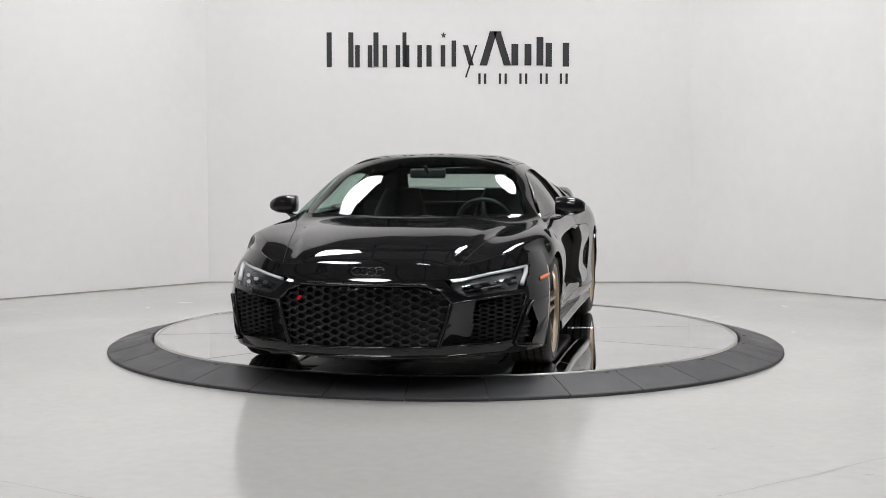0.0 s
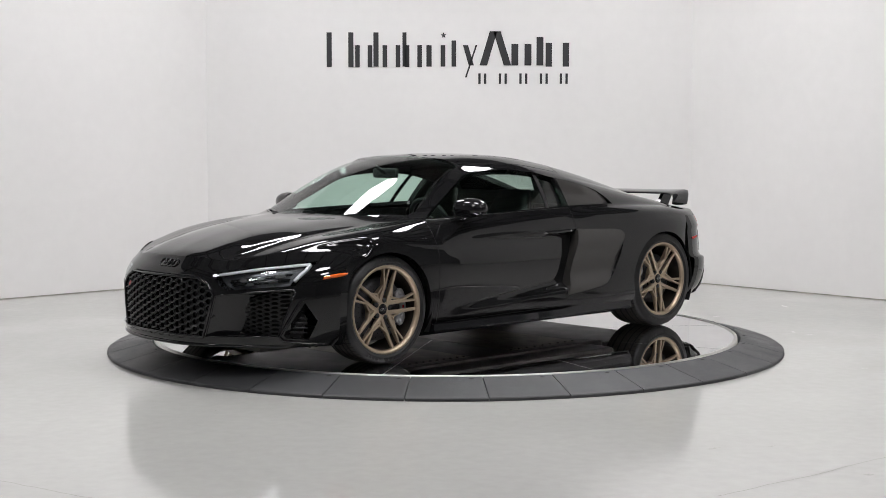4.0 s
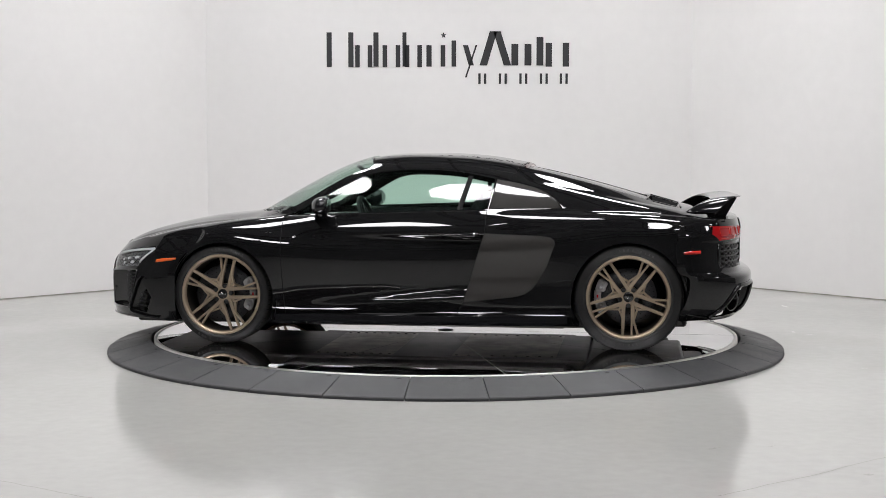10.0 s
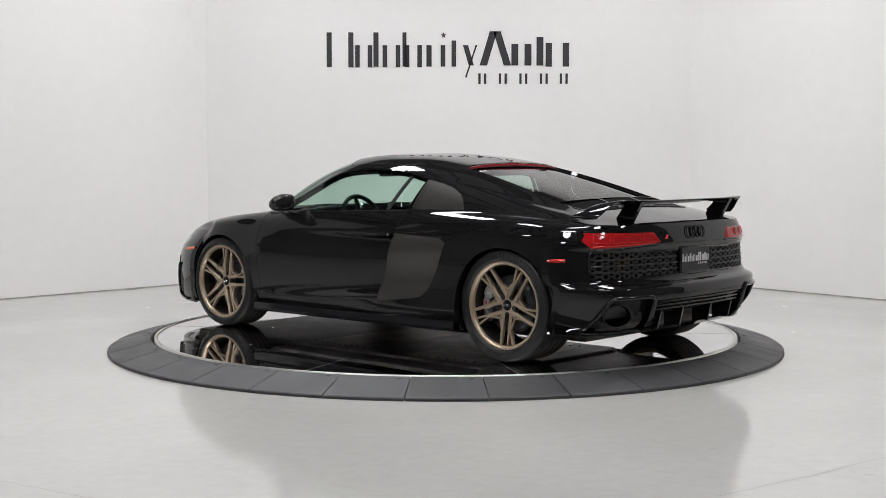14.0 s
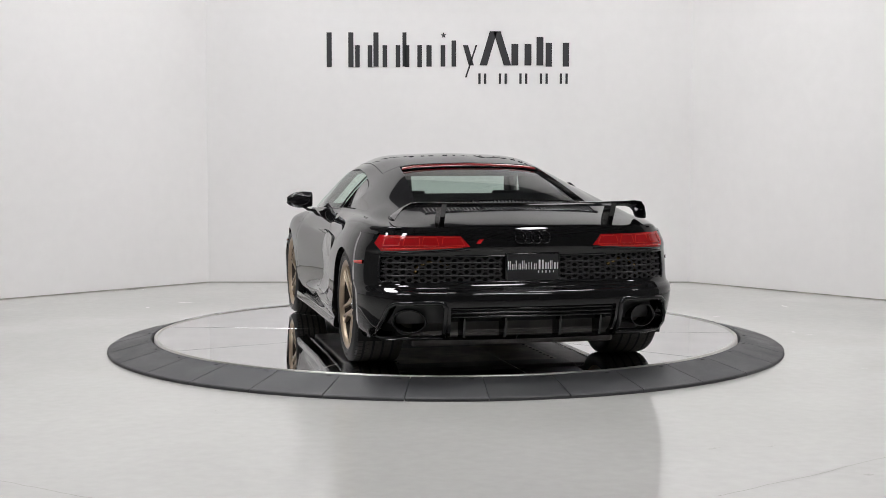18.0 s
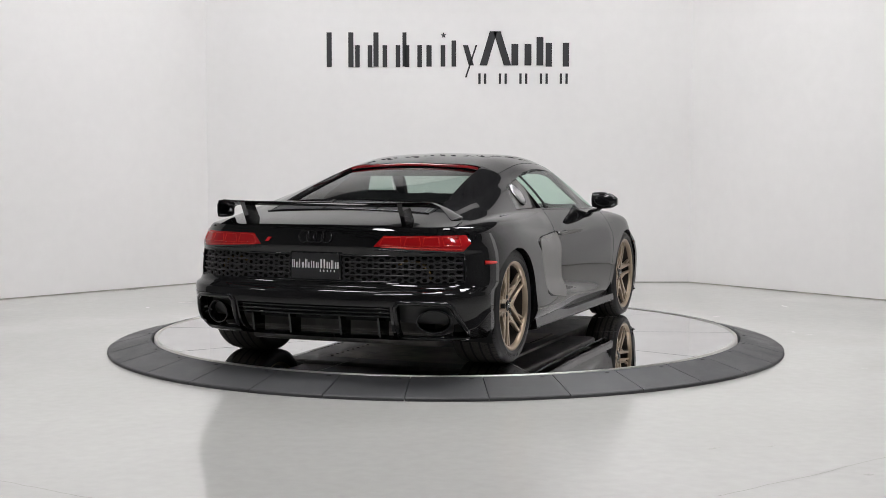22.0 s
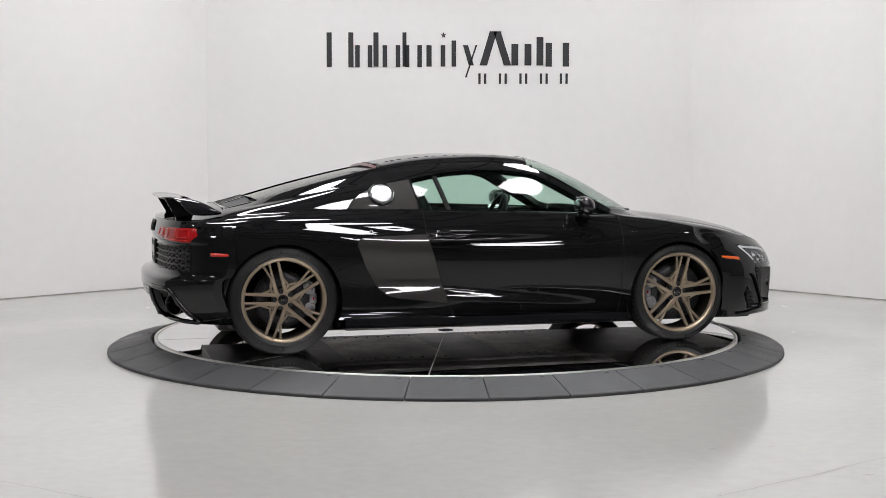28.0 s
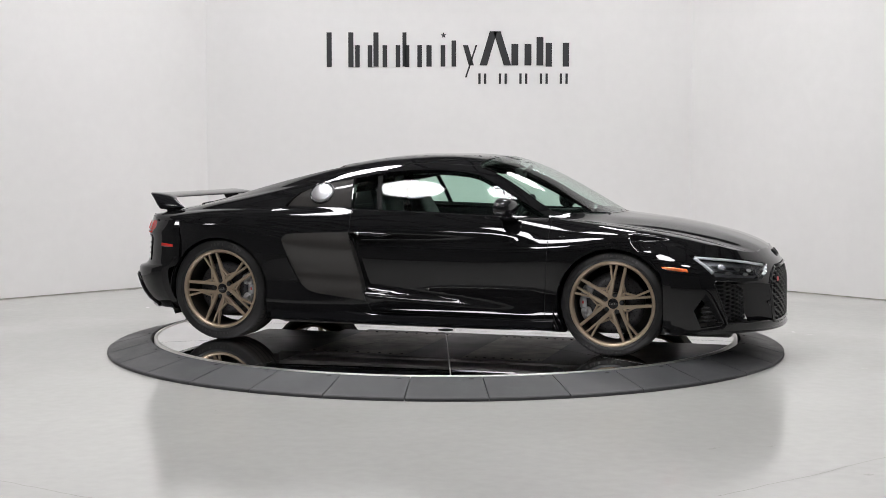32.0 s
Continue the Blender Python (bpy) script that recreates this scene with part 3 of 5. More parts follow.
def behind_opening(q):
    """Whether a corner of this patch of the flank lies behind an opening of the front or rear face."""
    for x, y, z in q:
        if x > 1.3 and float(front_x(y, z)) - x < 0.14:
            if any(inside(y / float(TUCK_F(z)), z, p) for p in (GRILLE, INTAKE, HEADLAMP, POCKET)):
                return True
        if x < -1.3 and x - float(rear_x(y, z)) < 0.14:
            if any(inside(y / float(TUCK_R(z)), z, p) for p in (BAND, PIPE, TAILLAMP, DIFF)):
                return True
    return False


half = bmesh.new()
vs_ = [[half.verts.new(BODY[i, j]) for j in range(NV)] for i in range(NS)]
for i in range(NS - 1):
    for j in range(NV - 1):
        if np.abs(BODY[i, j] - BODY[i + 1, j]).max() < 1e-5:
            continue
        # the bumpers take over where the flank runs past the faces of the car
        q_ = RAW[i:i + 2, j:j + 2].reshape(-1, 3)
        if q_[:, 0].min() > 1.3 and q_[:, 2].max() < 0.56 and (q_[:, 0] - front_x(q_[:, 1], q_[:, 2])).min() > 0.025:
            continue
        if q_[:, 0].max() < -1.3 and 0.22 < q_[:, 2].min() and q_[:, 2].max() < 0.70 and (rear_x(q_[:, 1], q_[:, 2]) - q_[:, 0]).min() > 0.025:
            continue
        if abs(BODY[i, j, 0]) > 1.55 and behind_opening(BODY[i:i + 2, j:j + 2].reshape(-1, 3)):
            continue
        half.faces.new((vs_[i][j], vs_[i][j + 1], vs_[i + 1][j + 1], vs_[i + 1][j]))
half.normal_update()
if sum(f.normal.y for f in half.faces) < 0:
    bmesh.ops.reverse_faces(half, faces=half.faces)
    half.normal_update()
for p, poly in SIDE.items():
    cut_outline(half, poly, near(half, poly, True), True)
for p, poly in TOP.items():
    cut_outline(half, poly, near(half, poly, False), False)
half.normal_update()
panels = {}
for f in half.faces:
    c = f.calc_center_median()
    key = None
    if c.y > 0.5:
        key = next((p for p, q in SIDE.items() if inside(c.x, c.z, q)), None)
    if key is None and f.normal.z > 0.1 and c.z > 0.5:
        key = next((p for p, q in TOP.items() if inside(c.x, c.y, q)), None)
    panels.setdefault(key or "body", []).append(f)
for p in ("arch_front", "arch_rear", "engine_vent"):
    panels.pop(p, None)


def skirt(bm, bd, depth):
    """Turns the outline of a sheet inwards, with an edge that stays sharp."""
    rim, low, quads = {}, {}, []
    for e in bd:
        lp = e.link_loops[0]
        quads.append((lp.vert, lp.link_loop_next.vert))
        for v in e.verts:
            if v not in rim:
                rim[v] = (v.co.copy(), v.co - v.normal * depth)
    for v, (a, b) in list(rim.items()):
        rim[v], low[v] = bm.verts.new(a), bm.verts.new(b)
    for a, b in quads:
        bm.faces.new((rim[b], rim[a], low[a], low[b]))


def smooth_pane(faces):
    """One even surface through all points of a pane: height as a low polynomial in x and y."""
    pts = np.array([v.co for v in {v for f in faces for v in f.verts}])
    terms = lambda x, y: np.stack([x ** 0, x, x ** 2, x ** 3, y ** 2, y ** 4, x * y ** 2], -1)
    mid = pts[:, 0].mean()
    sol = np.linalg.lstsq(terms(pts[:, 0] - mid, pts[:, 1]), pts[:, 2], rcond=None)[0]
    return lambda c: float(terms(np.array(c.x - mid), np.array(c.y)) @ sol)


def sunk_pane(faces):
    """The rear window: an even pane that lies lower than the pillars beside it."""
    even = smooth_pane(faces)
    return lambda c: even(c) - 0.024


def panel_mesh(faces, sides, depth=0.018, lift=0.0, carve=None, lines=False, height=None):
    """A panel from faces of the half body on one or both sides of the car, with its edges turned inwards."""
    bm = bmesh.new()
    mid = {}
    for sg in sides:
        vs = {}
        for f in faces:
            q = []
            for v in f.verts:
                store = mid if abs(v.co.y) < 1e-6 else vs
                if v.index not in store:
                    nv = bm.verts.new((v.co.x, (v.co.y - (carve(v.co) if carve else 0)) * sg, height(v.co) if height else v.co.z))
                    store[v.index] = nv
                q.append(store[v.index])
            bm.faces.new(q if sg > 0 else q[::-1])
    bm.normal_update()
    bd = [e for e in bm.edges if e.is_boundary]
    if lift:
        for v in bm.verts:
            v.co.y += lift if v.co.y > 0 else -lift
    seam = shut_line(bm) if lines else None
    skirt(bm, bd, depth)
    return (bm, seam) if lines else bm


def shut_line(bm, width=0.0035):
    """A thin dark joint along the outline of a panel, taken before its edges are turned in."""
    out = bmesh.new()
    for e in bm.edges:
        if not e.is_boundary or abs(e.verts[0].co.y) + abs(e.verts[1].co.y) < 1e-5:
            continue
        f = e.link_faces[0]
        t = (e.verts[1].co - e.verts[0].co).normalized()
        d = f.calc_center_median() - (e.verts[0].co + e.verts[1].co) / 2
        d -= t * d.dot(t)
        if d.length < 1e-6:
            continue
        d = d.normalized() * width
        n = f.normal * 0.0007
        a, b = e.verts[0].co + n, e.verts[1].co + n
        out.faces.new([out.verts.new(p) for p in (a, b, b + d, a + d)])
    return out


half.verts.index_update()


def connected(faces):
    """Groups of faces that hang together."""
    left, out = set(faces), []
    while left:
        todo, piece = [left.pop()], []
        while todo:
            f = todo.pop()
            piece.append(f)
            for e in f.edges:
                for o in e.link_faces:
                    if o in left:
                        left.remove(o)
                        todo.append(o)
        out.append(piece)
    return out


LOOK = {"door": (PAINT, "gloss black door"), "side_blade": (CARBON, "dark carbon-look side blade"), "quarter_blade": (CARBON, "dark carbon-look rear pillar blade"),
        "side_window": (WINDOW, "green-tinted side window"), "windshield": (WINDSHIELD, "raked clear windscreen"), "rear_window": (REARGLASS, "dark tinted engine-bay window"),
        "roof": (PAINT, ""), "hood": (PAINT, "gloss black bonnet"), "rear_deck": (PAINT, ""), "body": (PAINT, ""), "sill": (GLOSS, "gloss black sill")}
for p, cells in panels.items():
    m, lab = LOOK[p]
    if p in ("door", "side_blade", "quarter_blade", "side_window", "sill"):
        for sg in (1, -1):
            made_bm, seam = panel_mesh(cells, (sg,), lift=0.010 if p == "side_blade" else 0.0, depth=0.07 if p == "side_blade" else 0.012, carve={"door": carve_door, "side_window": side_glass_y, "quarter_blade": quarter_y, "side_blade": carve_blade}.get(p), lines=True)
            ob = part(p, made_bm, m, car, lab)
            if p in ("door", "side_blade", "quarter_blade"):
                part("shut_line", seam, BLACK, ob, smooth=False)
            else:
                seam.free()
    elif p == "body":
        for k, piece in enumerate(sorted(connected(cells), key=lambda q: -len(q))):
            both = any(abs(v.co.y) < 1e-6 for f in piece for v in f.verts)
            if len(piece) < 6:
                continue
            for sides in ((1, -1),) if both else ((1,), (-1,)):
                part("body_shell" if k == 0 else "body_panel", panel_mesh(piece, sides, depth=0.042), m, car)
    else:
        made_bm, seam = panel_mesh(cells, (1, -1), lines=True, height={"windshield": smooth_pane, "rear_window": sunk_pane}.get(p, lambda q: None)(cells))
        ob = part(p, made_bm, m, car, lab)
        if p in ("hood", "windshield", "rear_window", "roof"):
            part("shut_line", seam, BLACK, ob, smooth=False)
        else:
            seam.free()


# wheels
def bar(bm, p, q, w0, w1, z0, z1, t=0.016):
    """A tapered spoke from p to q in the plane of the wheel; z0, z1: heights of its face at both ends."""
    p, q = Vector((*p, 0)), Vector((*q, 0))
    d = (q - p).normalized()
    n = Vector((-d.y, d.x, 0))
    top = [p + n * w0 * 0.36 + Vector((0, 0, z0)), p - n * w0 * 0.36 + Vector((0, 0, z0)), q - n * w1 * 0.36 + Vector((0, 0, z1)), q + n * w1 * 0.36 + Vector((0, 0, z1))]
    mid = [p + n * w0 * 0.5 + Vector((0, 0, z0 - 0.005)), p - n * w0 * 0.5 + Vector((0, 0, z0 - 0.005)), q - n * w1 * 0.5 + Vector((0, 0, z1 - 0.005)), q + n * w1 * 0.5 + Vector((0, 0, z1 - 0.005))]
    low = [p + n * w0 * 0.45 + Vector((0, 0, z0 - t - 0.02)), p - n * w0 * 0.45 + Vector((0, 0, z0 - t - 0.02)), q - n * w1 * 0.45 + Vector((0, 0, z1 - t)), q + n * w1 * 0.45 + Vector((0, 0, z1 - t))]
    T, M, L = ([bm.verts.new(v) for v in r] for r in (top, mid, low))
    bm.faces.new(T)
    bm.faces.new(L[::-1])
    for a, b in ((T, M), (M, L)):
        for k in range(4):
            bm.faces.new((a[k], b[k], b[(k + 1) % 4], a[(k + 1) % 4]))


def polar(r, deg):
    return (r * math.cos(radians(deg)), r * math.sin(radians(deg)))


def make_wheel(x, side, radius, width, face_y, z, turn):
    """One wheel with its tyre; its own z axis points out of the car. turn: the angle of its first arm, seen from outside."""
    # axes seen from outside: u to the right, v up
    u = Vector((-1 if side > 0 else 1, 0, 0))
    place = Matrix.Translation((x, side * face_y, z)) @ Matrix(((u.x, 0, 0, 0), (0, 0, side, 0), (0, 1, 0, 0), (0, 0, 0, 1)))
    R = 0.266
    bm = bmesh.new()
    w = width
    lathe(bm, [(R - 0.004, 0.012), (R, 0.010), (R + 0.001, 0.0), (R - 0.006, -0.012), (R - 0.016, -0.03), (R - 0.020, -0.06), (R - 0.022, -w + 0.02), (R, -w),
               (R - 0.004, -w), (R - 0.026, -w + 0.02), (R - 0.026, -0.05), (R - 0.024, -0.008), (R - 0.018, 0.006), (R - 0.010, 0.012)], 96, closed=True)
    wheel = part("wheel", bm, BRONZE, car, "satin bronze alloy wheel with five split arms")
    wheel.matrix_basis = place
    # inner barrel as its own skin, coloured dark for the shade behind the spokes
    bm = bmesh.new()
    lathe(bm, [(R - 0.0265, -0.016), (R - 0.0285, -0.05), (R - 0.0285, -w + 0.02)], 96)
    part("barrel", bm, BARREL, wheel, "inner barrel, bronze darkened as if in shade")
    hub_z = -0.028
    for k in range(5):
        a = turn + 72 * k
        rot = Matrix.Rotation(radians(a), 4, "Z")
        bm = bmesh.new()
        bar(bm, (0.035, -0.029), (0.249, -0.034), 0.026, 0.019, hub_z, -0.006)
        bar(bm, (0.035, 0.029), (0.150, 0.028), 0.027, 0.024, hub_z, -0.012)
        bar(bm, (0.140, 0.024), (0.250, 0.021), 0.014, 0.016, -0.013, -0.006)
        bar(bm, (0.140, 0.031), (0.243, 0.063), 0.014, 0.016, -0.013, -0.006)
        bmesh.ops.transform(bm, matrix=rot, verts=bm.verts)
        part("spoke", bm, BRONZE, wheel, smooth=False)
        # the brace between two arms
        bm = bmesh.new()
        c = polar(0.098, 36)
        bar(bm, c, (0.152, 0.031), 0.013, 0.015, hub_z - 0.002, -0.013)
        e = Matrix.Rotation(radians(72), 2) @ Vector((0.150, -0.028))
        bar(bm, c, tuple(e), 0.013, 0.015, hub_z - 0.002, -0.013)
        bar(bm, polar(0.050, 36), c, 0.036, 0.014, hub_z - 0.006, hub_z - 0.003)
        bmesh.ops.transform(bm, matrix=rot, verts=bm.verts)
        part("brace", bm, BRONZE, wheel, smooth=False)
        # raised black disc that paints the shade of a sunk bolt hole
        bm = bmesh.new()
        px, py = polar(0.054, a)
        lathe(bm, [(0.0001, hub_z + 0.0020), (0.0135, hub_z + 0.0020), (0.0150, hub_z - 0.001), (0.0150, hub_z - 0.02)], 14, Matrix.Translation((px, py, 0)))
        part("bolt_hole_disc", bm, RUBBER_DARK, wheel)
    bm = bmesh.new()
    lathe(bm, [(0.0001, hub_z - 0.001), (0.045, hub_z - 0.001), (0.064, hub_z - 0.005), (0.069, hub_z - 0.05), (0.0001, hub_z - 0.05)], 40)
    part("hub", bm, BRONZE, wheel)
    bm = bmesh.new()
    lathe(bm, [(0.0001, hub_z + 0.006), (0.022, hub_z + 0.005), (0.030, hub_z + 0.003), (0.033, hub_z - 0.002)], 32)
    part("centre_cap", bm, GLOSS, wheel, "black centre cap")
    bm = bmesh.new()
    for k in range(4):
        lathe(bm, [(0.0062, hub_z + 0.0075), (0.0076, hub_z + 0.0065), (0.0062, hub_z + 0.0055), (0.0048, hub_z + 0.0065)], 14, Matrix.Translation((-0.0162 + 0.0108 * k, 0, 0)), closed=True)
    part("cap_emblem", bm, CHROME, wheel)
    # tyre
    bm = bmesh.new()
    mid = -width / 2 + 0.006
    lathe(bm, [(R - 0.004, 0.004), (R + 0.004, 0.015), (R + 0.014, 0.0176), (R + 0.016, 0.0192), (R + 0.019, 0.0192), (R + 0.021, 0.0174), (radius - 0.026, 0.013), (radius - 0.012, 0.004), (radius - 0.005, -0.012), (radius - 0.001, -0.04),
               (radius, mid), (radius - 0.001, -width + 0.03), (radius - 0.006, -width), (radius - 0.03, -width - 0.012), (R + 0.01, -width - 0.01), (R - 0.004, -width)], 128)
    part("tyre", bm, TYRE, wheel, "low-profile black tyre")
    bm = bmesh.new()
    lathe(bm, [(radius - 0.0042, -0.014), (radius - 0.0002, -0.04), (radius + 0.0006, mid), (radius - 0.0002, -width + 0.03), (radius - 0.0050, -width + 0.002)], 128)
    part("tread", bm, TREAD, wheel, "dusty tread band")
    # tread grooves as dark bands let in
    for k in range(4):
        zc = mid + (k - 1.5) * (width - 0.05) / 4
        bm = bmesh.new()
        lathe(bm, [(radius + 0.0014, zc - 0.0065), (radius + 0.0014, zc + 0.0065)], 128)
        part("tread_groove", bm, BLACK, wheel)
    n = 64
    bm = bmesh.new()
    for k in range(n):
        a = 2 * math.pi * k / n
        m = Matrix.Rotation(a, 4, "Z")
        vs = [bm.verts.new(m @ Vector(p)) for p in ((radius - 0.008, -0.004, 0.0), (radius + 0.0018, -0.006, -0.03), (radius + 0.0018, 0.014, -0.075), (radius + 0.0018, 0.018, -0.075), (radius + 0.0018, -0.001, -0.03), (radius - 0.008, 0.0, 0.0))]
        bm.faces.new(vs)
    part("tread_sipes", bm, BLACK, wheel, smooth=False)["kind"] = "stuff"
    # raised marks on the sidewall
    bm = bmesh.new()
    for base in (60, 240):
        for k in range(9):
            if k == 4:
                continue
            m = Matrix.Rotation(radians(base + 5.2 * k), 4, "Z")
            box(bm, R + 0.026, R + 0.040, -0.0075, 0.0055 - 0.004 * (k % 3), 0.0170, 0.0184, m)
    part("sidewall_marks", bm, SIDE_MARK, wheel, smooth=False)["kind"] = "stuff"
    # brake
    bm = bmesh.new()
    br = 0.19 if x > 0 else 0.178
    lathe(bm, [(0.07, -0.085), (0.075, -0.075), (br, -0.075), (br, -0.105), (0.07, -0.105)], 72)
    part("brake_disc", bm, IRON, wheel, "drilled grey brake disc")
    bm = bmesh.new()
    for k in range(30):
        for j in range(3):
            px, py = polar(br - 0.018 - 0.025 * j, 12 * k + 5 * j)
            lathe(bm, [(0.0001, -0.0745), (0.0035, -0.0745)], 8, Matrix.Translation((px, py, 0)))
    part("brake_holes", bm, BLACK, wheel)["kind"] = "stuff"
    bm = bmesh.new()
    # the caliper sits towards the cabin side of each wheel
    a_mid = (0 if side > 0 else 180) if x > 0 else (180 if side > 0 else 0)
    for lo, hi, r0, r1, z1 in ((-34, -9, 0.150, 0.214, -0.058), (9, 34, 0.150, 0.214, -0.058), (-12, 12, 0.172, 0.218, -0.066)):
        n_ = 7
        outl = [polar(r1 - (0.012 if i in (0, n_ - 1) else 0), a_mid + lo + (hi - lo) * i / (n_ - 1)) for i in range(n_)]
        outl += [polar(r0 + (0.012 if i in (0, n_ - 1) else 0), a_mid + hi - (hi - lo) * i / (n_ - 1)) for i in range(n_)]
        prism(bm, outl, -0.125, z1, bevel=0.007)
    for k in (-27, -17, 17, 27):
        px, py = polar(0.184, a_mid + k)
        lathe(bm, [(0.0001, -0.050), (0.010, -0.050), (0.015, -0.058)], 14, Matrix.Translation((px, py, 0)))
    part("brake_caliper", bm, CALIPER, wheel, "grey multi-piston caliper")
    bm = bmesh.new()
    m = Matrix.Rotation(radians(a_mid), 4, "Z")
    box(bm, 0.190, 0.200, -0.009, 0.009, -0.066, -0.064, m)
    part("caliper_badge", bm, RED_BADGE, wheel, "small red badge on the caliper", smooth=False)
    bm = bmesh.new()
    lathe(bm, [(0.0001, -0.070), (0.066, -0.070), (0.078, -0.078), (0.082, -0.10)], 36)
    part("disc_bell", bm, BLACK, wheel)
    return wheel


make_wheel(FRONT_AXLE, 1, 0.327, 0.22, 0.925, 0.327, 77)
make_wheel(FRONT_AXLE, -1, 0.327, 0.22, 0.925, 0.327, 79)
make_wheel(REAR_AXLE, 1, 0.345, 0.275, 0.928, 0.345, -90)
make_wheel(REAR_AXLE, -1, 0.345, 0.275, 0.928, 0.345, 106)


# ---- front and rear faces of the car ----
def face_point(front, y, z, off=0.0):
    """A point of the front or rear face, moved out along its normal."""
    f = (lambda a, b: np.array([float(BASE_F(b) - plan_front(a)), a * float(TUCK_F(b)), b])) if front else (lambda a, b: np.array([float(BASE_R(b) + plan_rear(a)), a * float(TUCK_R(b)), b]))
    p = f(y, z)
    if off:
        n = np.cross(f(y + 0.004, z) - f(y - 0.004, z), f(y, z + 0.004) - f(y, z - 0.004))
        n /= np.linalg.norm(n)
        if (n[0] > 0) != front:
            n = -n
        p = p + n * off
    return p


def mirror(poly):
    return [(-a, b) for a, b in poly][::-1]


def face_sheet(front, polys, ymax, z0, z1, limit, step=0.014):
    """The front or rear face cut along the outlines: returns one bmesh per outline and one for the rest."""
    bm = bmesh.new()
    ny, nz = int(2 * ymax / step), int((z1 - z0) / step)
    yy = ymax * np.sin(np.linspace(-1, 1, ny + 1) * 1.25) / math.sin(1.25)
    pts = np.zeros((ny + 1, nz + 1, 3))
    for i in range(ny + 1):
        for j in range(nz + 1):
            pts[i, j] = (0, yy[i], z0 + (z1 - z0) * j / nz)
    grid_faces(bm, pts)
    for poly in polys.values():
        ys, zs = [p[0] for p in poly], [p[1] for p in poly]
        for k in range(len(poly)):
            (a, b), (c, d) = poly[k - 1], poly[k]
            geom = [f for f in bm.faces if min(ys) - 0.03 < f.calc_center_median().y < max(ys) + 0.03 and min(zs) - 0.03 < f.calc_center_median().z < max(zs) + 0.03]
            geom += list({e for f in geom for e in f.edges}) + list({v for f in geom for v in f.verts})
            bmesh.ops.bisect_plane(bm, geom=geom, dist=1e-5, plane_co=(0, a, b), plane_no=(0, -(d - b), c - a))
    tops = {}
    out = {k: bmesh.new() for k in (*polys, "rest")}
    vmap = {k: {} for k in out}
    for f in bm.faces:
        c = f.calc_center_median()
        key = next((k for k, p in polys.items() if inside(c.y, c.z, p)), "rest")
        if key == "rest" and c.z > limit(abs(c.y)):
            continue
        if key == "rest":
            ky = round(c.y, 2)
            if ky not in tops:
                tops[ky] = top_edge(c.y * 0.97, front)
            if min(v.co.z for v in f.verts) > tops[ky] + 0.001:
                continue
        vs = []
        for v in f.verts:
            q = vmap[key].get(v.index)
            if q is None:
                z = v.co.z
                if key == "rest":
                    ky = round(v.co.y, 3)
                    if ky not in tops:
                        tops[ky] = top_edge(v.co.y * 0.97, front)
                    z = min(z, tops[ky] + 0.0005)
                q = vmap[key][v.index] = out[key].verts.new(face_point(front, v.co.y, z))
            vs.append(q)
        try:
            out[key].faces.new(vs)
        except ValueError:
            pass
    bm.free()
    return out


def turn_edges(bm, depth, front):
    """Gives a sheet thick edges by turning its outline inwards."""
    bmesh.ops.dissolve_degenerate(bm, dist=1e-5, edges=bm.edges)
    bmesh.ops.recalc_face_normals(bm, faces=bm.faces)
    bm.normal_update()
    if sum(f.normal.x * f.calc_area() for f in bm.faces) * (1 if front else -1) < 0:
        bmesh.ops.reverse_faces(bm, faces=bm.faces)
        bm.normal_update()
    bd = [e for e in bm.edges if e.is_boundary]
    back = Vector((-depth if front else depth, 0, 0))
    rim, low = {}, {}
    quads = [(e.link_loops[0].vert, e.link_loops[0].link_loop_next.vert) for e in bd]
    for v in {v for q in quads for v in q}:
        rim[v], low[v] = v.co.copy(), v.co + back
    for v in list(rim):
        rim[v], low[v] = bm.verts.new(rim[v]), bm.verts.new(low[v])
    for a, b in quads:
        bm.faces.new((rim[b], rim[a], low[a], low[b]))
    return bm


def islands(bm):
    """The separate pieces of a sheet, each as a mesh of its own."""
    seen, out = set(), []
    for f in bm.faces:
        if f in seen:
            continue
        todo, piece = [f], []
        seen.add(f)
        while todo:
            c = todo.pop()
            piece.append(c)
            for e in c.edges:
                for o in e.link_faces:
                    if o not in seen:
                        seen.add(o)
                        todo.append(o)
        b2, vm = bmesh.new(), {}
        for c in piece:
            for v in c.verts:
                if v not in vm:
                    vm[v] = b2.verts.new(v.co)
            b2.faces.new([vm[v] for v in c.verts])
        out.append(b2)
    bm.free()
    return out


def recess(front, poly, depth):
    """A closed floor behind an opening; near-black ones carry the shade in their colour."""
    bm = bmesh.new()
    vs = [bm.verts.new(face_point(front, a, b, -depth)) for a, b in poly]
    bm.faces.new(vs)
    bmesh.ops.triangulate(bm, faces=bm.faces)
    for _ in range(3):
        long_e = [e for e in bm.edges if e.calc_length() > 0.12]
        if long_e:
            bmesh.ops.subdivide_edges(bm, edges=long_e, cuts=1)
            bmesh.ops.triangulate(bm, faces=bm.faces)
    for v in bm.verts:
        z = min(max(v.co.z, 0.1), 0.9)
        tk = float(TUCK_F(z)) if front else float(TUCK_R(z))
        x = (float(BASE_F(z) - plan_front(v.co.y / tk)) - depth) if front else (float(BASE_R(z) + plan_rear(v.co.y / tk)) + depth)
        v.co.x = x
    return bm


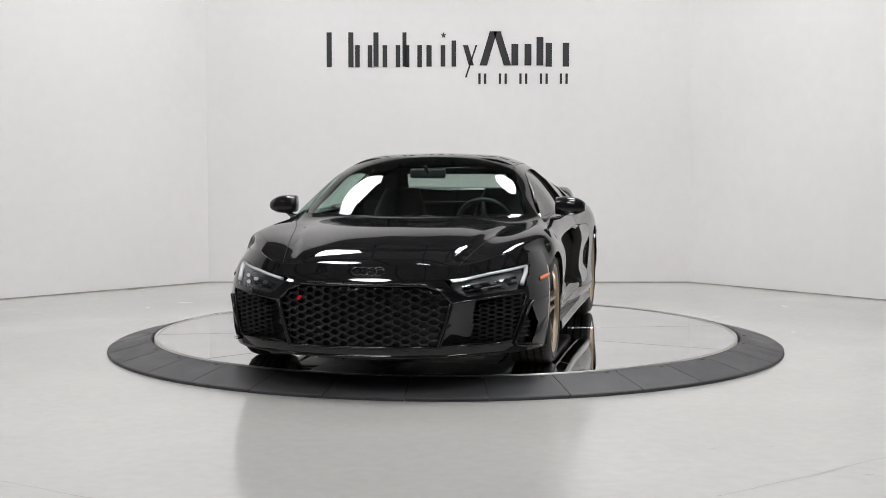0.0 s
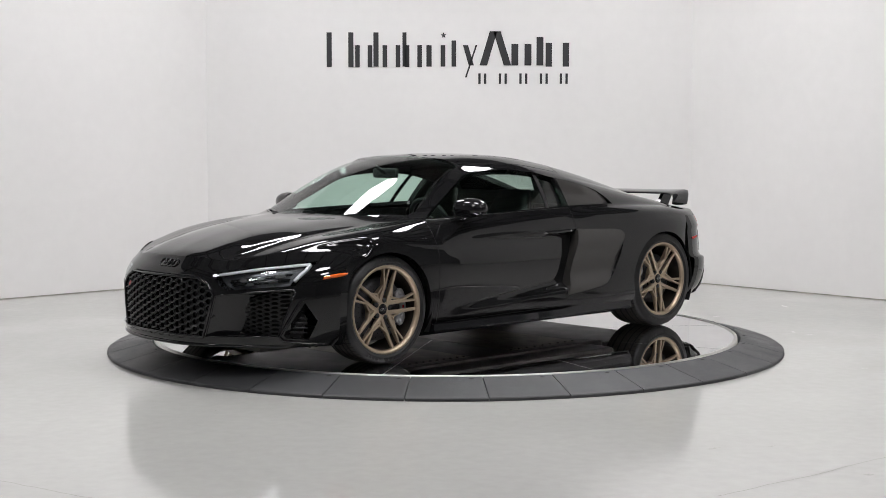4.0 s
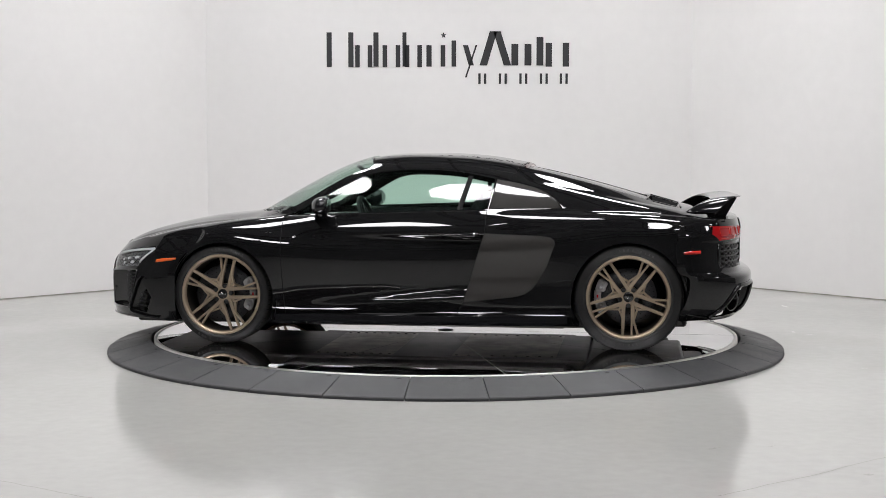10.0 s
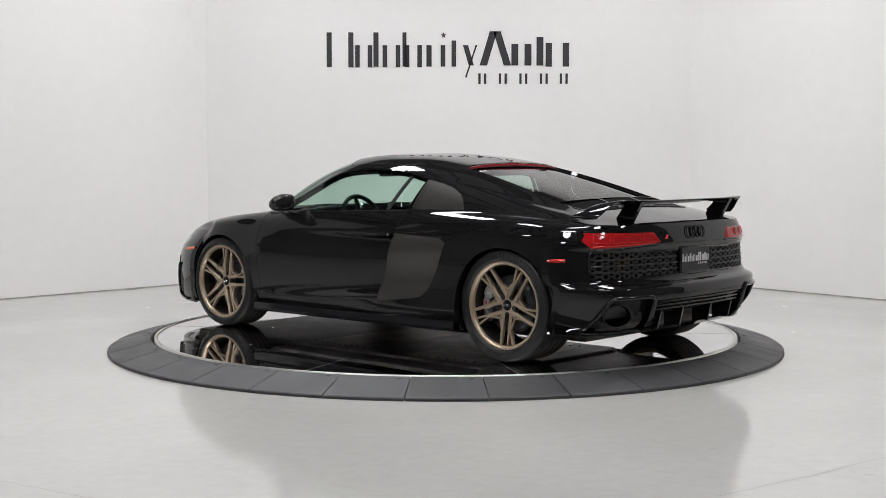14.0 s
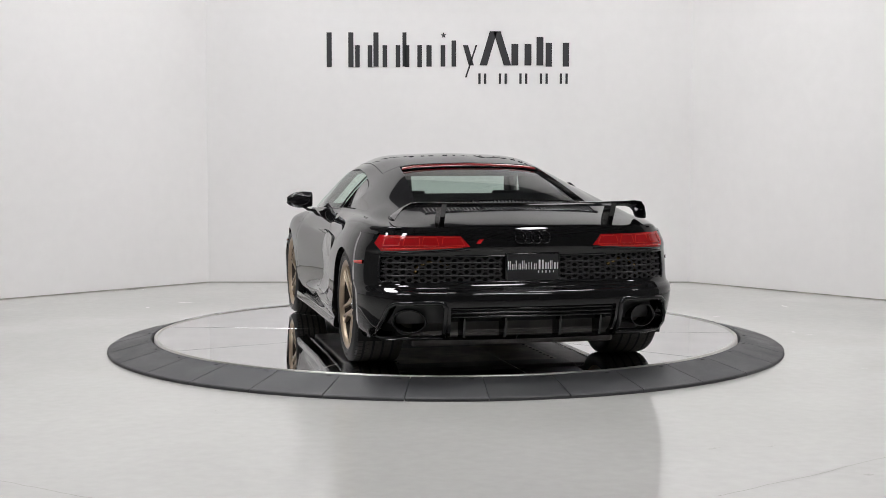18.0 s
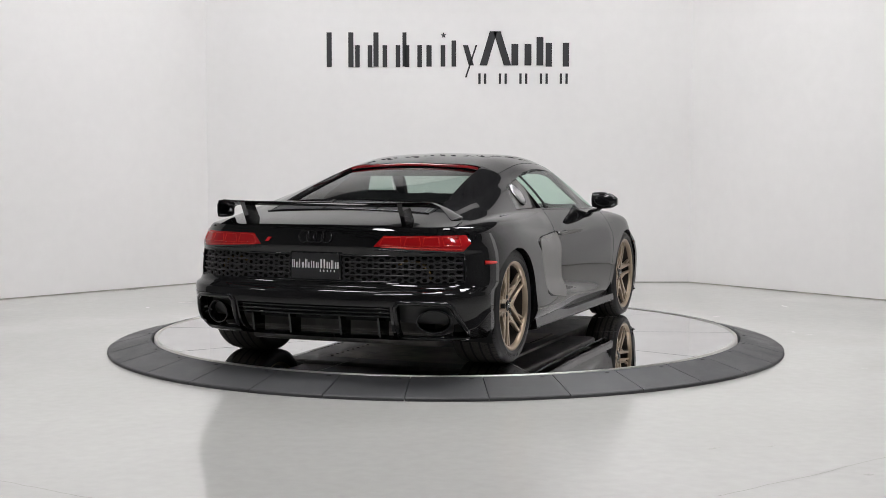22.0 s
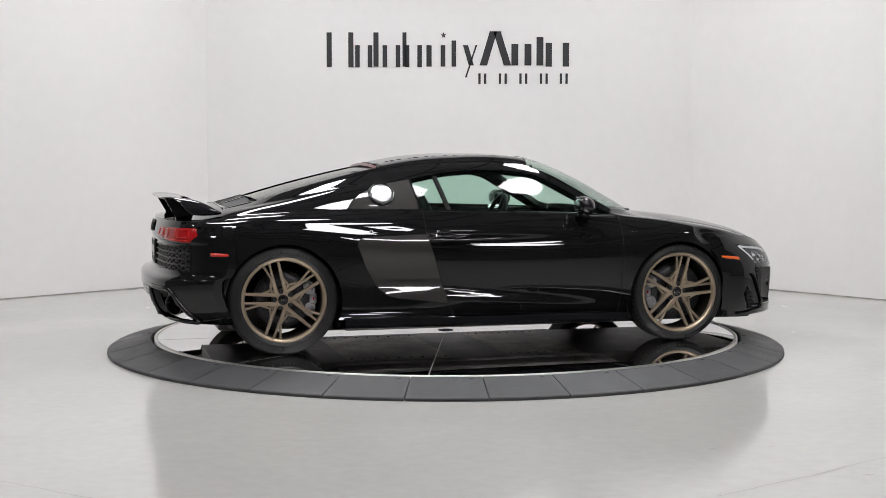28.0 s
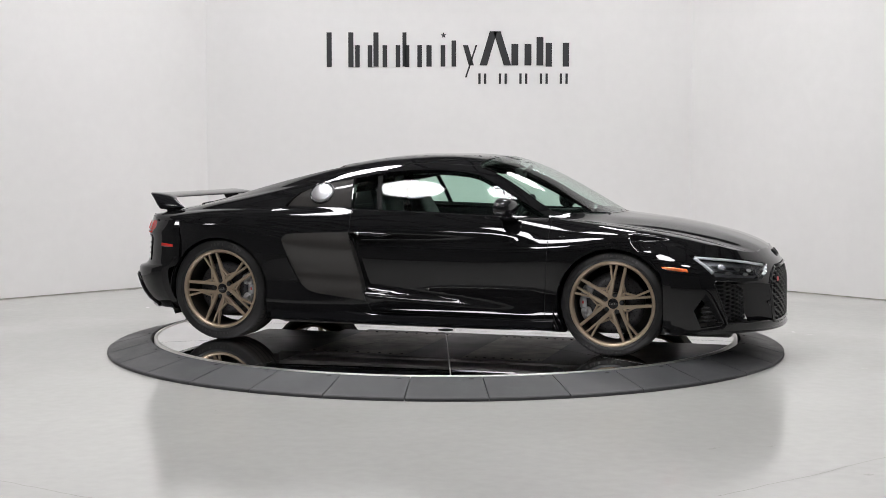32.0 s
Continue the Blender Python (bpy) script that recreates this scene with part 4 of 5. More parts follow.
def honeycomb(front, poly, w, h, off, bar_w, thick, skip=None, lip=0.0):
    """A grille of flattened hexagonal cells that follows the face."""
    bm = bmesh.new()
    ys, zs = [p[0] for p in poly], [p[1] for p in poly]
    r = 0
    z = min(zs)
    while z < max(zs) + h:
        y = min(ys) - w + (w * 0.75 if r % 2 else 0)
        while y < max(ys) + w:
            if inside(y, z, poly) and not (skip and inside(y, z, skip)):
                o, n, b = [], [], []
                hexa = ((-0.62, 0), (-0.36, 0.5), (0.36, 0.5), (0.62, 0), (0.36, -0.5), (-0.36, -0.5))
                k0, k1 = 1.10, 1 - bar_w
                for a, c in hexa:
                    o.append(bm.verts.new(face_point(front, y + a * w * k0, z + c * h * k0, off - 0.004)))
                    n.append(bm.verts.new(face_point(front, y + a * w * k1, z + c * h * (k1 - 0.06), off + (lip if c < 0 else 0))))
                    b.append(bm.verts.new(face_point(front, y + a * w * (k1 - 0.06), z + c * h * (k1 - 0.08), off - thick)))
                for k in range(6):
                    m = (k + 1) % 6
                    bm.faces.new((o[k], o[m], n[m], n[k]))
                    bm.faces.new((n[k], n[m], b[m], b[k]))
            y += w * 1.5
        z += h * 0.5
        r += 1
    bmesh.ops.recalc_face_normals(bm, faces=bm.faces)
    return bm


def edge_tube(front, path, r, off=0.0, n=8, flat=1.0, sub=4):
    """A bead along a line on the face."""
    pts = []
    for (a, b), (c, d) in zip(path, path[1:]):
        for k in range(sub):
            t = k / sub
            pts.append(face_point(front, a + (c - a) * t, b + (d - b) * t, off))
    pts.append(face_point(front, *path[-1], off))
    bm = bmesh.new()
    tube(bm, pts, r, n, flat)
    return bm


def disc_on(bm, front, y, z, r, off, n=20, ry=None):
    vs = [bm.verts.new(face_point(front, y + r * math.cos(2 * math.pi * k / n), z + (ry or r) * math.sin(2 * math.pi * k / n), off)) for k in range(n)]
    bm.faces.new(vs)


polys = {"grille": GRILLE, "intake": INTAKE, "intake_r": mirror(INTAKE), "lamp": HEADLAMP, "lamp_r": mirror(HEADLAMP), "pocket": POCKET, "pocket_r": mirror(POCKET)}
sheets = face_sheet(True, polys, 0.946, 0.150, 0.70, lambda y: 0.69)
for k, piece in enumerate(sorted(islands(sheets["rest"]), key=lambda b: -len(b.faces))):
    part("front_bumper" if k == 0 else "bumper_trim", turn_edges(piece, 0.05, True), PAINT, car, "gloss black front bumper")
sheets["grille"].free(), sheets["intake"].free(), sheets["intake_r"].free(), sheets["pocket"].free(), sheets["pocket_r"].free()
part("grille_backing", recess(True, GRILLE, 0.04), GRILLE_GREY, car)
part("front_grille", honeycomb(True, GRILLE, 0.066, 0.041, -0.004, 0.20, 0.030, lip=0.008), GLOSS, car, "black honeycomb front grille")
part("grille_surround", edge_tube(True, [*GRILLE, GRILLE[0]], 0.009, 0.001), GLOSS, car)
for sg in (1, -1):
    P = (lambda q: q) if sg > 0 else mirror
    # the black sheet behind the mesh stands in for the duct's shade
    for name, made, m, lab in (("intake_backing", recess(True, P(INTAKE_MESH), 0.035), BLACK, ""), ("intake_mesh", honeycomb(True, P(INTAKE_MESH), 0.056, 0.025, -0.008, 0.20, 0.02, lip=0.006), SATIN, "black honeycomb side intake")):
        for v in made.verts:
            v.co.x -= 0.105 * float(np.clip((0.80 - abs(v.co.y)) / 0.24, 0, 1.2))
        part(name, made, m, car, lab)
    part("intake_surround", edge_tube(True, P([*INTAKE, INTAKE[0]]), 0.006, 0.0), GLOSS, car)
    # flat cheek that leads from the edge of the grille back into the intake
    bm = bmesh.new()
    rows_ = []
    for t in np.linspace(-0.06, 1.06, 9):
        z = 0.440 - 0.232 * t
        a = face_point(True, sg * (0.494 - 0.062 * t), z, 0.003)
        b = Vector((2.035 + 0.078 * t, sg * (0.622 - 0.080 * t), z - 0.012))
        rows_.append([tuple(a + (np.array(b) - a) * k - np.array((0.010 * math.sin(math.pi * k), 0, 0))) for k in (0, 0.04, 0.25, 0.5, 0.75, 1.0)])
    grid_faces(bm, np.array(rows_))
    bmesh.ops.recalc_face_normals(bm, faces=bm.faces)
    part("bumper_cheek", bm, GLOSS, car, "gloss black cheek beside the grille")
    # roof and floor of the intake, its shade painted on as near-black
    bm = bmesh.new()
    for line in (((0.485, 0.446), (0.56, 0.456), (0.835, 0.482)), ((0.43, 0.206), (0.62, 0.210), (0.80, 0.213))):
        grid_faces(bm, np.array([[face_point(True, sg * y, z, -0.004), np.array(face_point(True, sg * y, z, -0.004)) - np.array((0.20, 0, 0))] for y, z in line]))
    part("intake_shell", bm, BLACK, car, smooth=False)
    # pocket behind the upright winglet at the corner, its shade painted near-black
    part("corner_vent", recess(True, P(POCKET), 0.045), BLACK, car)
    for z in (0.235, 0.262, 0.289, 0.316):
        part("vent_slat", edge_tube(True, P([(0.832 + 0.3 * (z - 0.235), z), (0.884, z - 0.006)]), 0.005, -0.022), SATIN, car)
    part("winglet", edge_tube(True, P([(0.874, 0.432), (0.858, 0.405), (0.798, 0.212), (0.815, 0.190), (0.895, 0.170), (0.925, 0.168)]), 0.011, 0.008, 10, 0.55), GLOSS, car, "gloss black upright winglet at the bumper corner")
    # headlamp
    key = "lamp" if sg > 0 else "lamp_r"
    lens = turn_edges(sheets[key], 0.012, True)
    for v in lens.verts:
        v.co.x += 0.001
    lamp = part("headlamp", recess(True, P(HEADLAMP), 0.055), LAMP_GREY, car, "slim LED headlamp with light guide along its top")
    part("lens", lens, LENS, lamp, "clear lens")
    part("light_guide", edge_tube(True, P([(0.485, 0.560), (0.68, 0.596), (0.862, 0.622)]), 0.0085, -0.010), LAMP_WHITE, lamp, "white light guide")
    part("light_guide", edge_tube(True, P([(0.862, 0.622), (0.858, 0.59), (0.836, 0.528)]), 0.0125, -0.014), LAMP_WHITE, lamp, "white light guide")
    bm = bmesh.new()
    for (a, b), (c, d) in (((0.55, 0.525), (0.82, 0.565)), ((0.57, 0.503), (0.82, 0.535))):
        g = [[face_point(True, sg * (a + (c - a) * t), b + (d - b) * t + o, -0.05 + q) for o, q in ((0, 0), (0.002, 0.022), (0.016, 0.022), (0.018, 0))] for t in np.linspace(0, 1, 8)]
        grid_faces(bm, np.array(g))
    bmesh.ops.recalc_face_normals(bm, faces=bm.faces)
    part("lamp_shelf", bm, GLOSS, lamp)
    for y, z in ((0.62, 0.540), (0.70, 0.552), (0.78, 0.564), (0.66, 0.515), (0.76, 0.528)):
        bm = bmesh.new()
        disc_on(bm, True, sg * y, z, 0.020, -0.026, 16, 0.011)
        part("projector", bm, CHROME, lamp, "bright projector lens", smooth=False)
    # orange marker on the flank behind the lamp
    mk = bmesh.new()
    g = [[face_point(True, sg * y, z + dz, q) for dz, q in ((0, -0.003), (0.002, 0.005), (h - 0.002, 0.005), (h, -0.003))]
         for y, z, h in ((0.950, 0.554, 0.012), (0.945, 0.546, 0.020), (0.934, 0.540, 0.023), (0.922, 0.535, 0.023), (0.910, 0.531, 0.022))]
    grid_faces(mk, np.array(g))
    bmesh.ops.recalc_face_normals(mk, faces=mk.faces)
    part("side_marker", mk, ORANGE, car, "orange side marker")
# splitter
bm = bmesh.new()
g = []
for y in np.linspace(-0.93, 0.93, 61):
    p = face_point(True, y, 0.13)
    zz = 0.142 + 0.018 * (abs(y) / 0.93) ** 2
    g.append([(p[0] - 0.10, p[1] * 0.98, zz + 0.002), (p[0] + 0.016, p[1], zz), (p[0] + 0.022, p[1], zz + 0.007), (p[0] + 0.014, p[1], zz + 0.017), (p[0] - 0.01, p[1], zz + 0.03)])
grid_faces(bm, np.array(g))
bmesh.ops.recalc_face_normals(bm, faces=bm.faces)
part("front_splitter", bm, GLOSS, car, "gloss black front splitter")
# narrow slots between bonnet and grille, as black beads coloured like their shade
for y0, y1 in ((-0.32, -0.115), (-0.10, 0.10), (0.115, 0.32)):
    part("hood_slot", edge_tube(True, [(y0, 0.5465), (y1, 0.5465)], 0.0045, -0.001, sub=8), BLACK, car)
# small red badge and row of rings
bm = bmesh.new()
vs = [bm.verts.new(face_point(True, a, b, 0.006)) for a, b in ((-0.372, 0.448), (-0.350, 0.448), (-0.337, 0.474), (-0.359, 0.474))]
bm.faces.new(vs)
part("grille_badge", bm, RED_BADGE, car, "small red badge", smooth=False)


def rings(front, z, r, off, label):
    for k in range(4):
        y = (k - 1.5) * r * 1.45
        bm = bmesh.new()
        path = [face_point(front, y + r * math.cos(2 * math.pi * i / 20), z + r * math.sin(2 * math.pi * i / 20), off + 0.003 * (k % 2)) for i in range(21)]
        tube(bm, path, 0.0038, 6)
        part("badge_ring", bm, GLOSS, car, label)


def hood_rings():
    # on the nose of the bonnet, above the grille
    for k in range(4):
        y = (k - 1.5) * 0.041
        bm = bmesh.new()
        path = []
        for i in range(21):
            a = 2 * math.pi * i / 20
            path.append((2.236 - 0.016 * math.cos(a), y + 0.022 + 0.029 * math.sin(a), 0.606 + 0.021 * math.cos(a) + 0.002 * (k % 2)))
        tube(bm, path, 0.0038, 6)
        part("badge_ring", bm, GLOSS, car, "gloss black ring badge")


hood_rings()

# rear
polys = {"band": BAND, "lamp": TAILLAMP, "lamp_r": mirror(TAILLAMP), "pipe": PIPE, "pipe_r": mirror(PIPE), "diff": DIFF}
sheets = face_sheet(False, polys, 0.952, 0.20, 0.93, lambda y: float(np.interp(y, [0, 0.55, 0.75, 0.9], [0.90, 0.88, 0.83, 0.80])))
for k, piece in enumerate(sorted(islands(sheets["rest"]), key=lambda b: -len(b.faces))):
    part("rear_bumper" if k == 0 else "bumper_trim", turn_edges(piece, 0.05, False), PAINT, car, "gloss black rear bumper")
for k in ("band", "pipe", "pipe_r", "diff"):
    sheets[k].free()
# black sheet painted as the shade behind the rear grille
part("grille_backing", recess(False, BAND, 0.06), BLACK, car)
PLATE = [(-0.175, 0.53), (0.175, 0.53), (0.175, 0.69), (-0.175, 0.69)]
part("rear_grille", honeycomb(False, BAND, 0.047, 0.030, -0.010, 0.22, 0.016, PLATE), GRILLE_GREY, car, "black honeycomb rear grille")
part("grille_surround", edge_tube(False, [*BAND, BAND[0]], 0.008, 0.0), GLOSS, car)
for z in (0.638, 0.602, 0.566):
    for sg in (1, -1):
        part("grille_bar", edge_tube(False, [(sg * 0.18, z), (sg * 0.835, z)], 0.004, -0.004, sub=16), GRILLE_GREY, car)
# diffuser depth closed by a sheet with its shade in the colour
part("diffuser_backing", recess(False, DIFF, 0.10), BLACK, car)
for z in (0.385, 0.362, 0.34):
    part("diffuser_slat", edge_tube(False, [(-0.485, z), (0.485, z)], 0.008, -0.01, sub=16), GLOSS, car)
for y in (-0.40, -0.16, 0.16, 0.40):
    bm = bmesh.new()
    prism(bm, [(-2.06, 0.222), (-1.95, 0.21), (-1.95, 0.33), (-2.085, 0.33)], y - 0.006, y + 0.006, Matrix(((1, 0, 0, 0), (0, 0, 1, 0), (0, 1, 0, 0), (0, 0, 0, 1))))
    part("diffuser_fin", bm, GLOSS, car, smooth=False)
for sg in (1, -1):
    P = (lambda q: q) if sg > 0 else mirror
    key = "lamp" if sg > 0 else "lamp_r"
    lens = turn_edges(sheets[key], 0.02, False)
    lamp = part("tail_lamp", lens, RED, car, "red wrap-around LED tail lamp")
    part("lamp_strip", edge_tube(False, P([(0.41, 0.726), (0.60, 0.721), (0.84, 0.714)]), 0.004, 0.002, sub=8), RED_BRIGHT, lamp, "bright red light strip")
    for y0, y1, sl in ((0.400, 0.530, 0.03), (0.545, 0.640, 0.022), (0.650, 0.742, 0.016), (0.762, 0.842, 0.0)):
        part("lamp_element", edge_tube(False, P([(y0, 0.735), (y0 + sl, 0.779), (y1, 0.781), (y1, 0.733), (y0, 0.735)]), 0.0028, 0.0015), RED_BRIGHT, lamp, "bright red lamp element")
    part("chrome_strip", edge_tube(False, P([(0.37, 0.712), (0.60, 0.700), (0.845, 0.690)]), 0.006, -0.002, sub=8), GLOSS, car)
    part("exhaust_recess", recess(False, P(PIPE), 0.10), SATIN, car)
    part("exhaust_surround", edge_tube(False, P([*PIPE, PIPE[0]]), 0.014, 0.002), GLOSS, car, "gloss black exhaust surround")
    bm = bmesh.new()
    prof = [(1.0, 0.0), (1.02, 0.012), (0.97, 0.018), (0.90, 0.010), (0.86, -0.12)]
    m = Matrix.Translation((-1.965, sg * 0.688, 0.312)) @ Matrix.Rotation(radians(-26 * sg), 4, "Z") @ Matrix.Rotation(radians(-90), 4, "Y") @ Matrix.Diagonal((0.064, 0.098, 1, 1))
    lathe(bm, prof, 48, m)
    pipe = part("exhaust_tip", bm, GLOSS, car, "oval gloss black exhaust tip")
    bm = bmesh.new()
    lathe(bm, [(1.0, 0.0195), (1.03, 0.0165), (1.0, 0.0135), (0.96, 0.0165)], 48, m, closed=True)
    part("rim_ring", bm, IRON, pipe, "dark metal rim")
    bm = bmesh.new()
    lathe(bm, [(0.0001, -0.11), (0.88, -0.11)], 32, m)
    part("bore", bm, BLACK, pipe)
    # red rear marker on the flank
    mk = bmesh.new()
    g = [[face_point(False, sg * y, z + dz, q) for dz, q in ((0, -0.003), (0.002, 0.006), (h - 0.002, 0.006), (h, -0.003))]
         for y, z, h in ((0.953, 0.624, 0.012), (0.949, 0.620, 0.019), (0.942, 0.620, 0.022), (0.932, 0.621, 0.023), (0.920, 0.623, 0.023))]
    grid_faces(mk, np.array(g))
    bmesh.ops.recalc_face_normals(mk, faces=mk.faces)
    part("side_marker", mk, RED_BRIGHT, car, "red side marker")
    # gilded pipe seen behind the rear grille
    bm = bmesh.new()
    tube(bm, [face_point(False, sg * y, z, -0.040) for y, z in ((0.47, 0.615), (0.54, 0.645), (0.61, 0.640), (0.66, 0.61), (0.68, 0.55))], 0.016, 10)
    part("exhaust_pipe", bm, COPPER, car, "gold heat-wrapped exhaust pipe")
rings(False, 0.777, 0.034, 0.005, "gloss black ring badge")
bm = bmesh.new()
vs = [bm.verts.new(face_point(False, a, b, 0.006)) for a, b in ((0.335, 0.745), (0.310, 0.745), (0.295, 0.768), (0.320, 0.768))]
bm.faces.new(vs)
part("rear_badge", bm, RED_BADGE, car, "small red badge", smooth=False)
# plate with plain bars
bm = bmesh.new()
box(bm, -2.080, -2.058, -0.160, 0.160, 0.532, 0.690, None, 0.005)
plate = part("number_plate", bm, GLOSS, car, "black dealer plate with a row of white bars")
bm = bmesh.new()
box(bm, -2.0825, -2.079, -0.150, 0.150, 0.540, 0.683)
plate.matrix_basis = Matrix.Translation((0.018, 0, 0))
part("plate_face", bm, SATIN, plate, smooth=False)
bm = bmesh.new()
for k, (y0, w, h) in enumerate(((0.13, 0.013, 0.038), (0.108, 0.011, 0.026), (0.09, 0.007, 0.04), (0.075, 0.011, 0.026), (0.057, 0.012, 0.04), (0.038, 0.009, 0.026), (0.023, 0.006, 0.032), (0.01, 0.008, 0.032), (-0.005, 0.014, 0.026), (-0.03, 0.026, 0.042), (-0.065, 0.018, 0.030), (-0.09, 0.012, 0.038), (-0.112, 0.020, 0.030))):
    for a, b in ((0, 0.35), (0.7, 1.0)) if w > 0.01 else ((0, 0.6),):
        box(bm, -2.0845, -2.082, (y0 - w * b) * 1.12, (y0 - w * a) * 1.12, 0.598, 0.598 + h * 1.25)
for k in range(5):
    box(bm, -2.0845, -2.082, -0.036 - 0.022 * k, -0.030 - 0.022 * k, 0.578, 0.590)
part("plate_bars", bm, WHITE_PRINT, plate, smooth=False)

# rear wing
def wing():
    sec = [(0.0, -1.86, 0.948, -2.055, 0.972), (0.40, -1.85, 0.948, -2.05, 0.972), (0.56, -1.83, 0.948, -2.035, 0.975), (0.63, -1.81, 0.945, -2.005, 0.978), (0.68, -1.78, 0.935, -1.98, 0.972),
           (0.715, -1.74, 0.915, -1.94, 0.945), (0.74, -1.70, 0.892, -1.90, 0.90), (0.752, -1.68, 0.880, -1.87, 0.872)]
    full = [(-a, *r) for a, *r in sec[:0:-1]] + sec
    g = []
    for y, xl, zl, xt, zt in full:
        row = []
        for k in range(16):
            a = 2 * math.pi * k / 16
            c = 0.5 + 0.5 * math.cos(a)
            th = 0.013 * math.sin(a) * (1.15 - 0.6 * (1 - c))
            row.append((xl + (xt - xl) * (1 - c), y, zl + (zt - zl) * (1 - c) + th))
        g.append(row + [row[0]])
    bm = bmesh.new()
    grid_faces(bm, np.array(g))
    for r in (g[0], g[-1]):
        bm.faces.new([bm.verts.new(p) for p in r[:-1]])
    bmesh.ops.remove_doubles(bm, verts=bm.verts, dist=1e-5)
    bmesh.ops.recalc_face_normals(bm, faces=bm.faces)
    w = part("rear_wing", bm, GLOSS, car, "fixed gloss black rear wing")
    for sg in (1, -1):
        bm = bmesh.new()
        prism(bm, [(-1.83, 0.856), (-1.94, 0.835), (-2.015, 0.966), (-1.90, 0.954)], sg * 0.50 - 0.015, sg * 0.50 + 0.015, Matrix(((1, 0, 0, 0), (0, 0, 1, 0), (0, 1, 0, 0), (0, 0, 0, 1))))
        part("support", bm, GLOSS, w, smooth=False)


wing()

# engine cover louvres in the opening behind the rear window
TOP_PTS = BODY[BODY[..., 2] > 0.8].reshape(-1, 3)


def top_z(x, y):
    """The height of the upper body at a point of the plan."""
    d = (TOP_PTS[:, 0] - x) ** 2 + (TOP_PTS[:, 1] - abs(y)) ** 2
    k = np.argsort(d)[:4]
    w = 1 / (d[k] + 1e-6)
    return float((TOP_PTS[k, 2] * w).sum() / w.sum())


def deck_sheet(x0, x1, y0, y1, drop, nx=4, ny=12):
    bm = bmesh.new()
    grid_faces(bm, np.array([[(x, y, top_z(x, y) - drop) for x in np.linspace(x0, x1, nx)] for y in np.linspace(y0, y1, ny)]))
    bmesh.ops.recalc_face_normals(bm, faces=bm.faces)
    if sum(f.normal.z for f in bm.faces) < 0:
        bmesh.ops.reverse_faces(bm, faces=bm.faces)
    return bm


cover = part("engine_cover", deck_sheet(-1.43, -1.67, -0.56, 0.56, 0.034), SATIN, car, "satin black engine cover with louvres")
for k in range(46):
    y = -0.51 + 1.02 * k / 45
    bm = bmesh.new()
    vs = [[(x, yy, top_z(x, y) + o) for yy, o in ((y - 0.006, -0.03), (y - 0.006, -0.004), (y + 0.004, 0.000), (y + 0.006, -0.03))] for x in np.linspace(-1.475, -1.635, 4)]
    grid_faces(bm, np.array(vs))
    part("louvre", bm, SATIN, cover, smooth=False)
for y in (-0.53, -0.175, 0.175, 0.53):
    bm = bmesh.new()
    box(bm, -1.64, -1.465, y - 0.009, y + 0.009, -0.03, 0.002)
    for v in bm.verts:
        v.co.z += top_z(v.co.x, v.co.y)
    part("louvre_bridge", bm, GLOSS, cover, smooth=False)
bm = bmesh.new()
tube(bm, [(-1.655, y, top_z(-1.655, y) + 0.001) for y in np.linspace(-0.53, 0.53, 21)], 0.006, 6)
part("vent_edge", bm, GLOSS, cover)

# mirrors
for sg in (1, -1):
    bm = bmesh.new()
    n, mseg = 20, 14
    g = []
    for i in range(mseg + 1):
        t = i / mseg
        y = 0.872 + 0.185 * t
        sz = 0.061 * (1 - 0.62 * t ** 4.5) * (0.88 + 0.12 * min(1, t * 3))
        sx = 0.080 * (1 - 0.55 * t ** 3.5)
        cx, cz = 0.640 - 0.02 * t, 0.916 - 0.006 * t
        ring = [(math.cos(2 * math.pi * j / n), math.sin(2 * math.pi * j / n)) for j in range(n + 1)]
        ring = [(math.copysign(abs(a) ** 0.75, a), math.copysign(abs(b) ** 0.8, b)) for a, b in ring]
        g.append([(cx + sx * a * (1 if a > 0 else 0.55), sg * y, cz + sz * b - 0.008 * a * (a > 0)) for a, b in ring])
    grid_faces(bm, np.array(g))
    bm.faces.new([bm.verts.new(p) for p in g[-1][:-1]])
    bm.faces.new([bm.verts.new(p) for p in g[0][:-1]])
    bmesh.ops.remove_doubles(bm, verts=bm.verts, dist=1e-5)
    bmesh.ops.recalc_face_normals(bm, faces=bm.faces)
    mir = part("door_mirror", bm, GLOSS, car, "gloss black door mirror")
    bm = bmesh.new()
    g = [[(x, sg * y, z) for x in (xm - w, xm + w)] for y, z, xm, w in ((0.84, 0.838, 0.66, 0.055), (0.90, 0.850, 0.655, 0.04), (0.935, 0.872, 0.645, 0.035), (0.945, 0.89, 0.64, 0.035))]
    for r in g:
        r += [(r[1][0], r[1][1] , r[1][2] - 0.02), (r[0][0], r[0][1], r[0][2] - 0.02), r[0]]
    grid_faces(bm, np.array(g))
    bmesh.ops.recalc_face_normals(bm, faces=bm.faces)
    part("mirror_stalk", bm, GLOSS, mir)
    bm = bmesh.new()
    vs = [bm.verts.new((0.5935, sg * (0.962 + 0.068 * math.cos(2 * math.pi * k / 20)), 0.912 + 0.042 * math.sin(2 * math.pi * k / 20))) for k in range(20)]
    bm.faces.new(vs)
    part("mirror_glass", bm, CHROME, mir, "mirror glass", smooth=False)

# ---- inside and under the car ----
def solid(name, boxes, material, label="", bevel=0.02, parent=None):
    bm = bmesh.new()
    for b in boxes:
        box(bm, *b, None, bevel)
    return part(name, bm, material, parent or car, label, smooth=False)


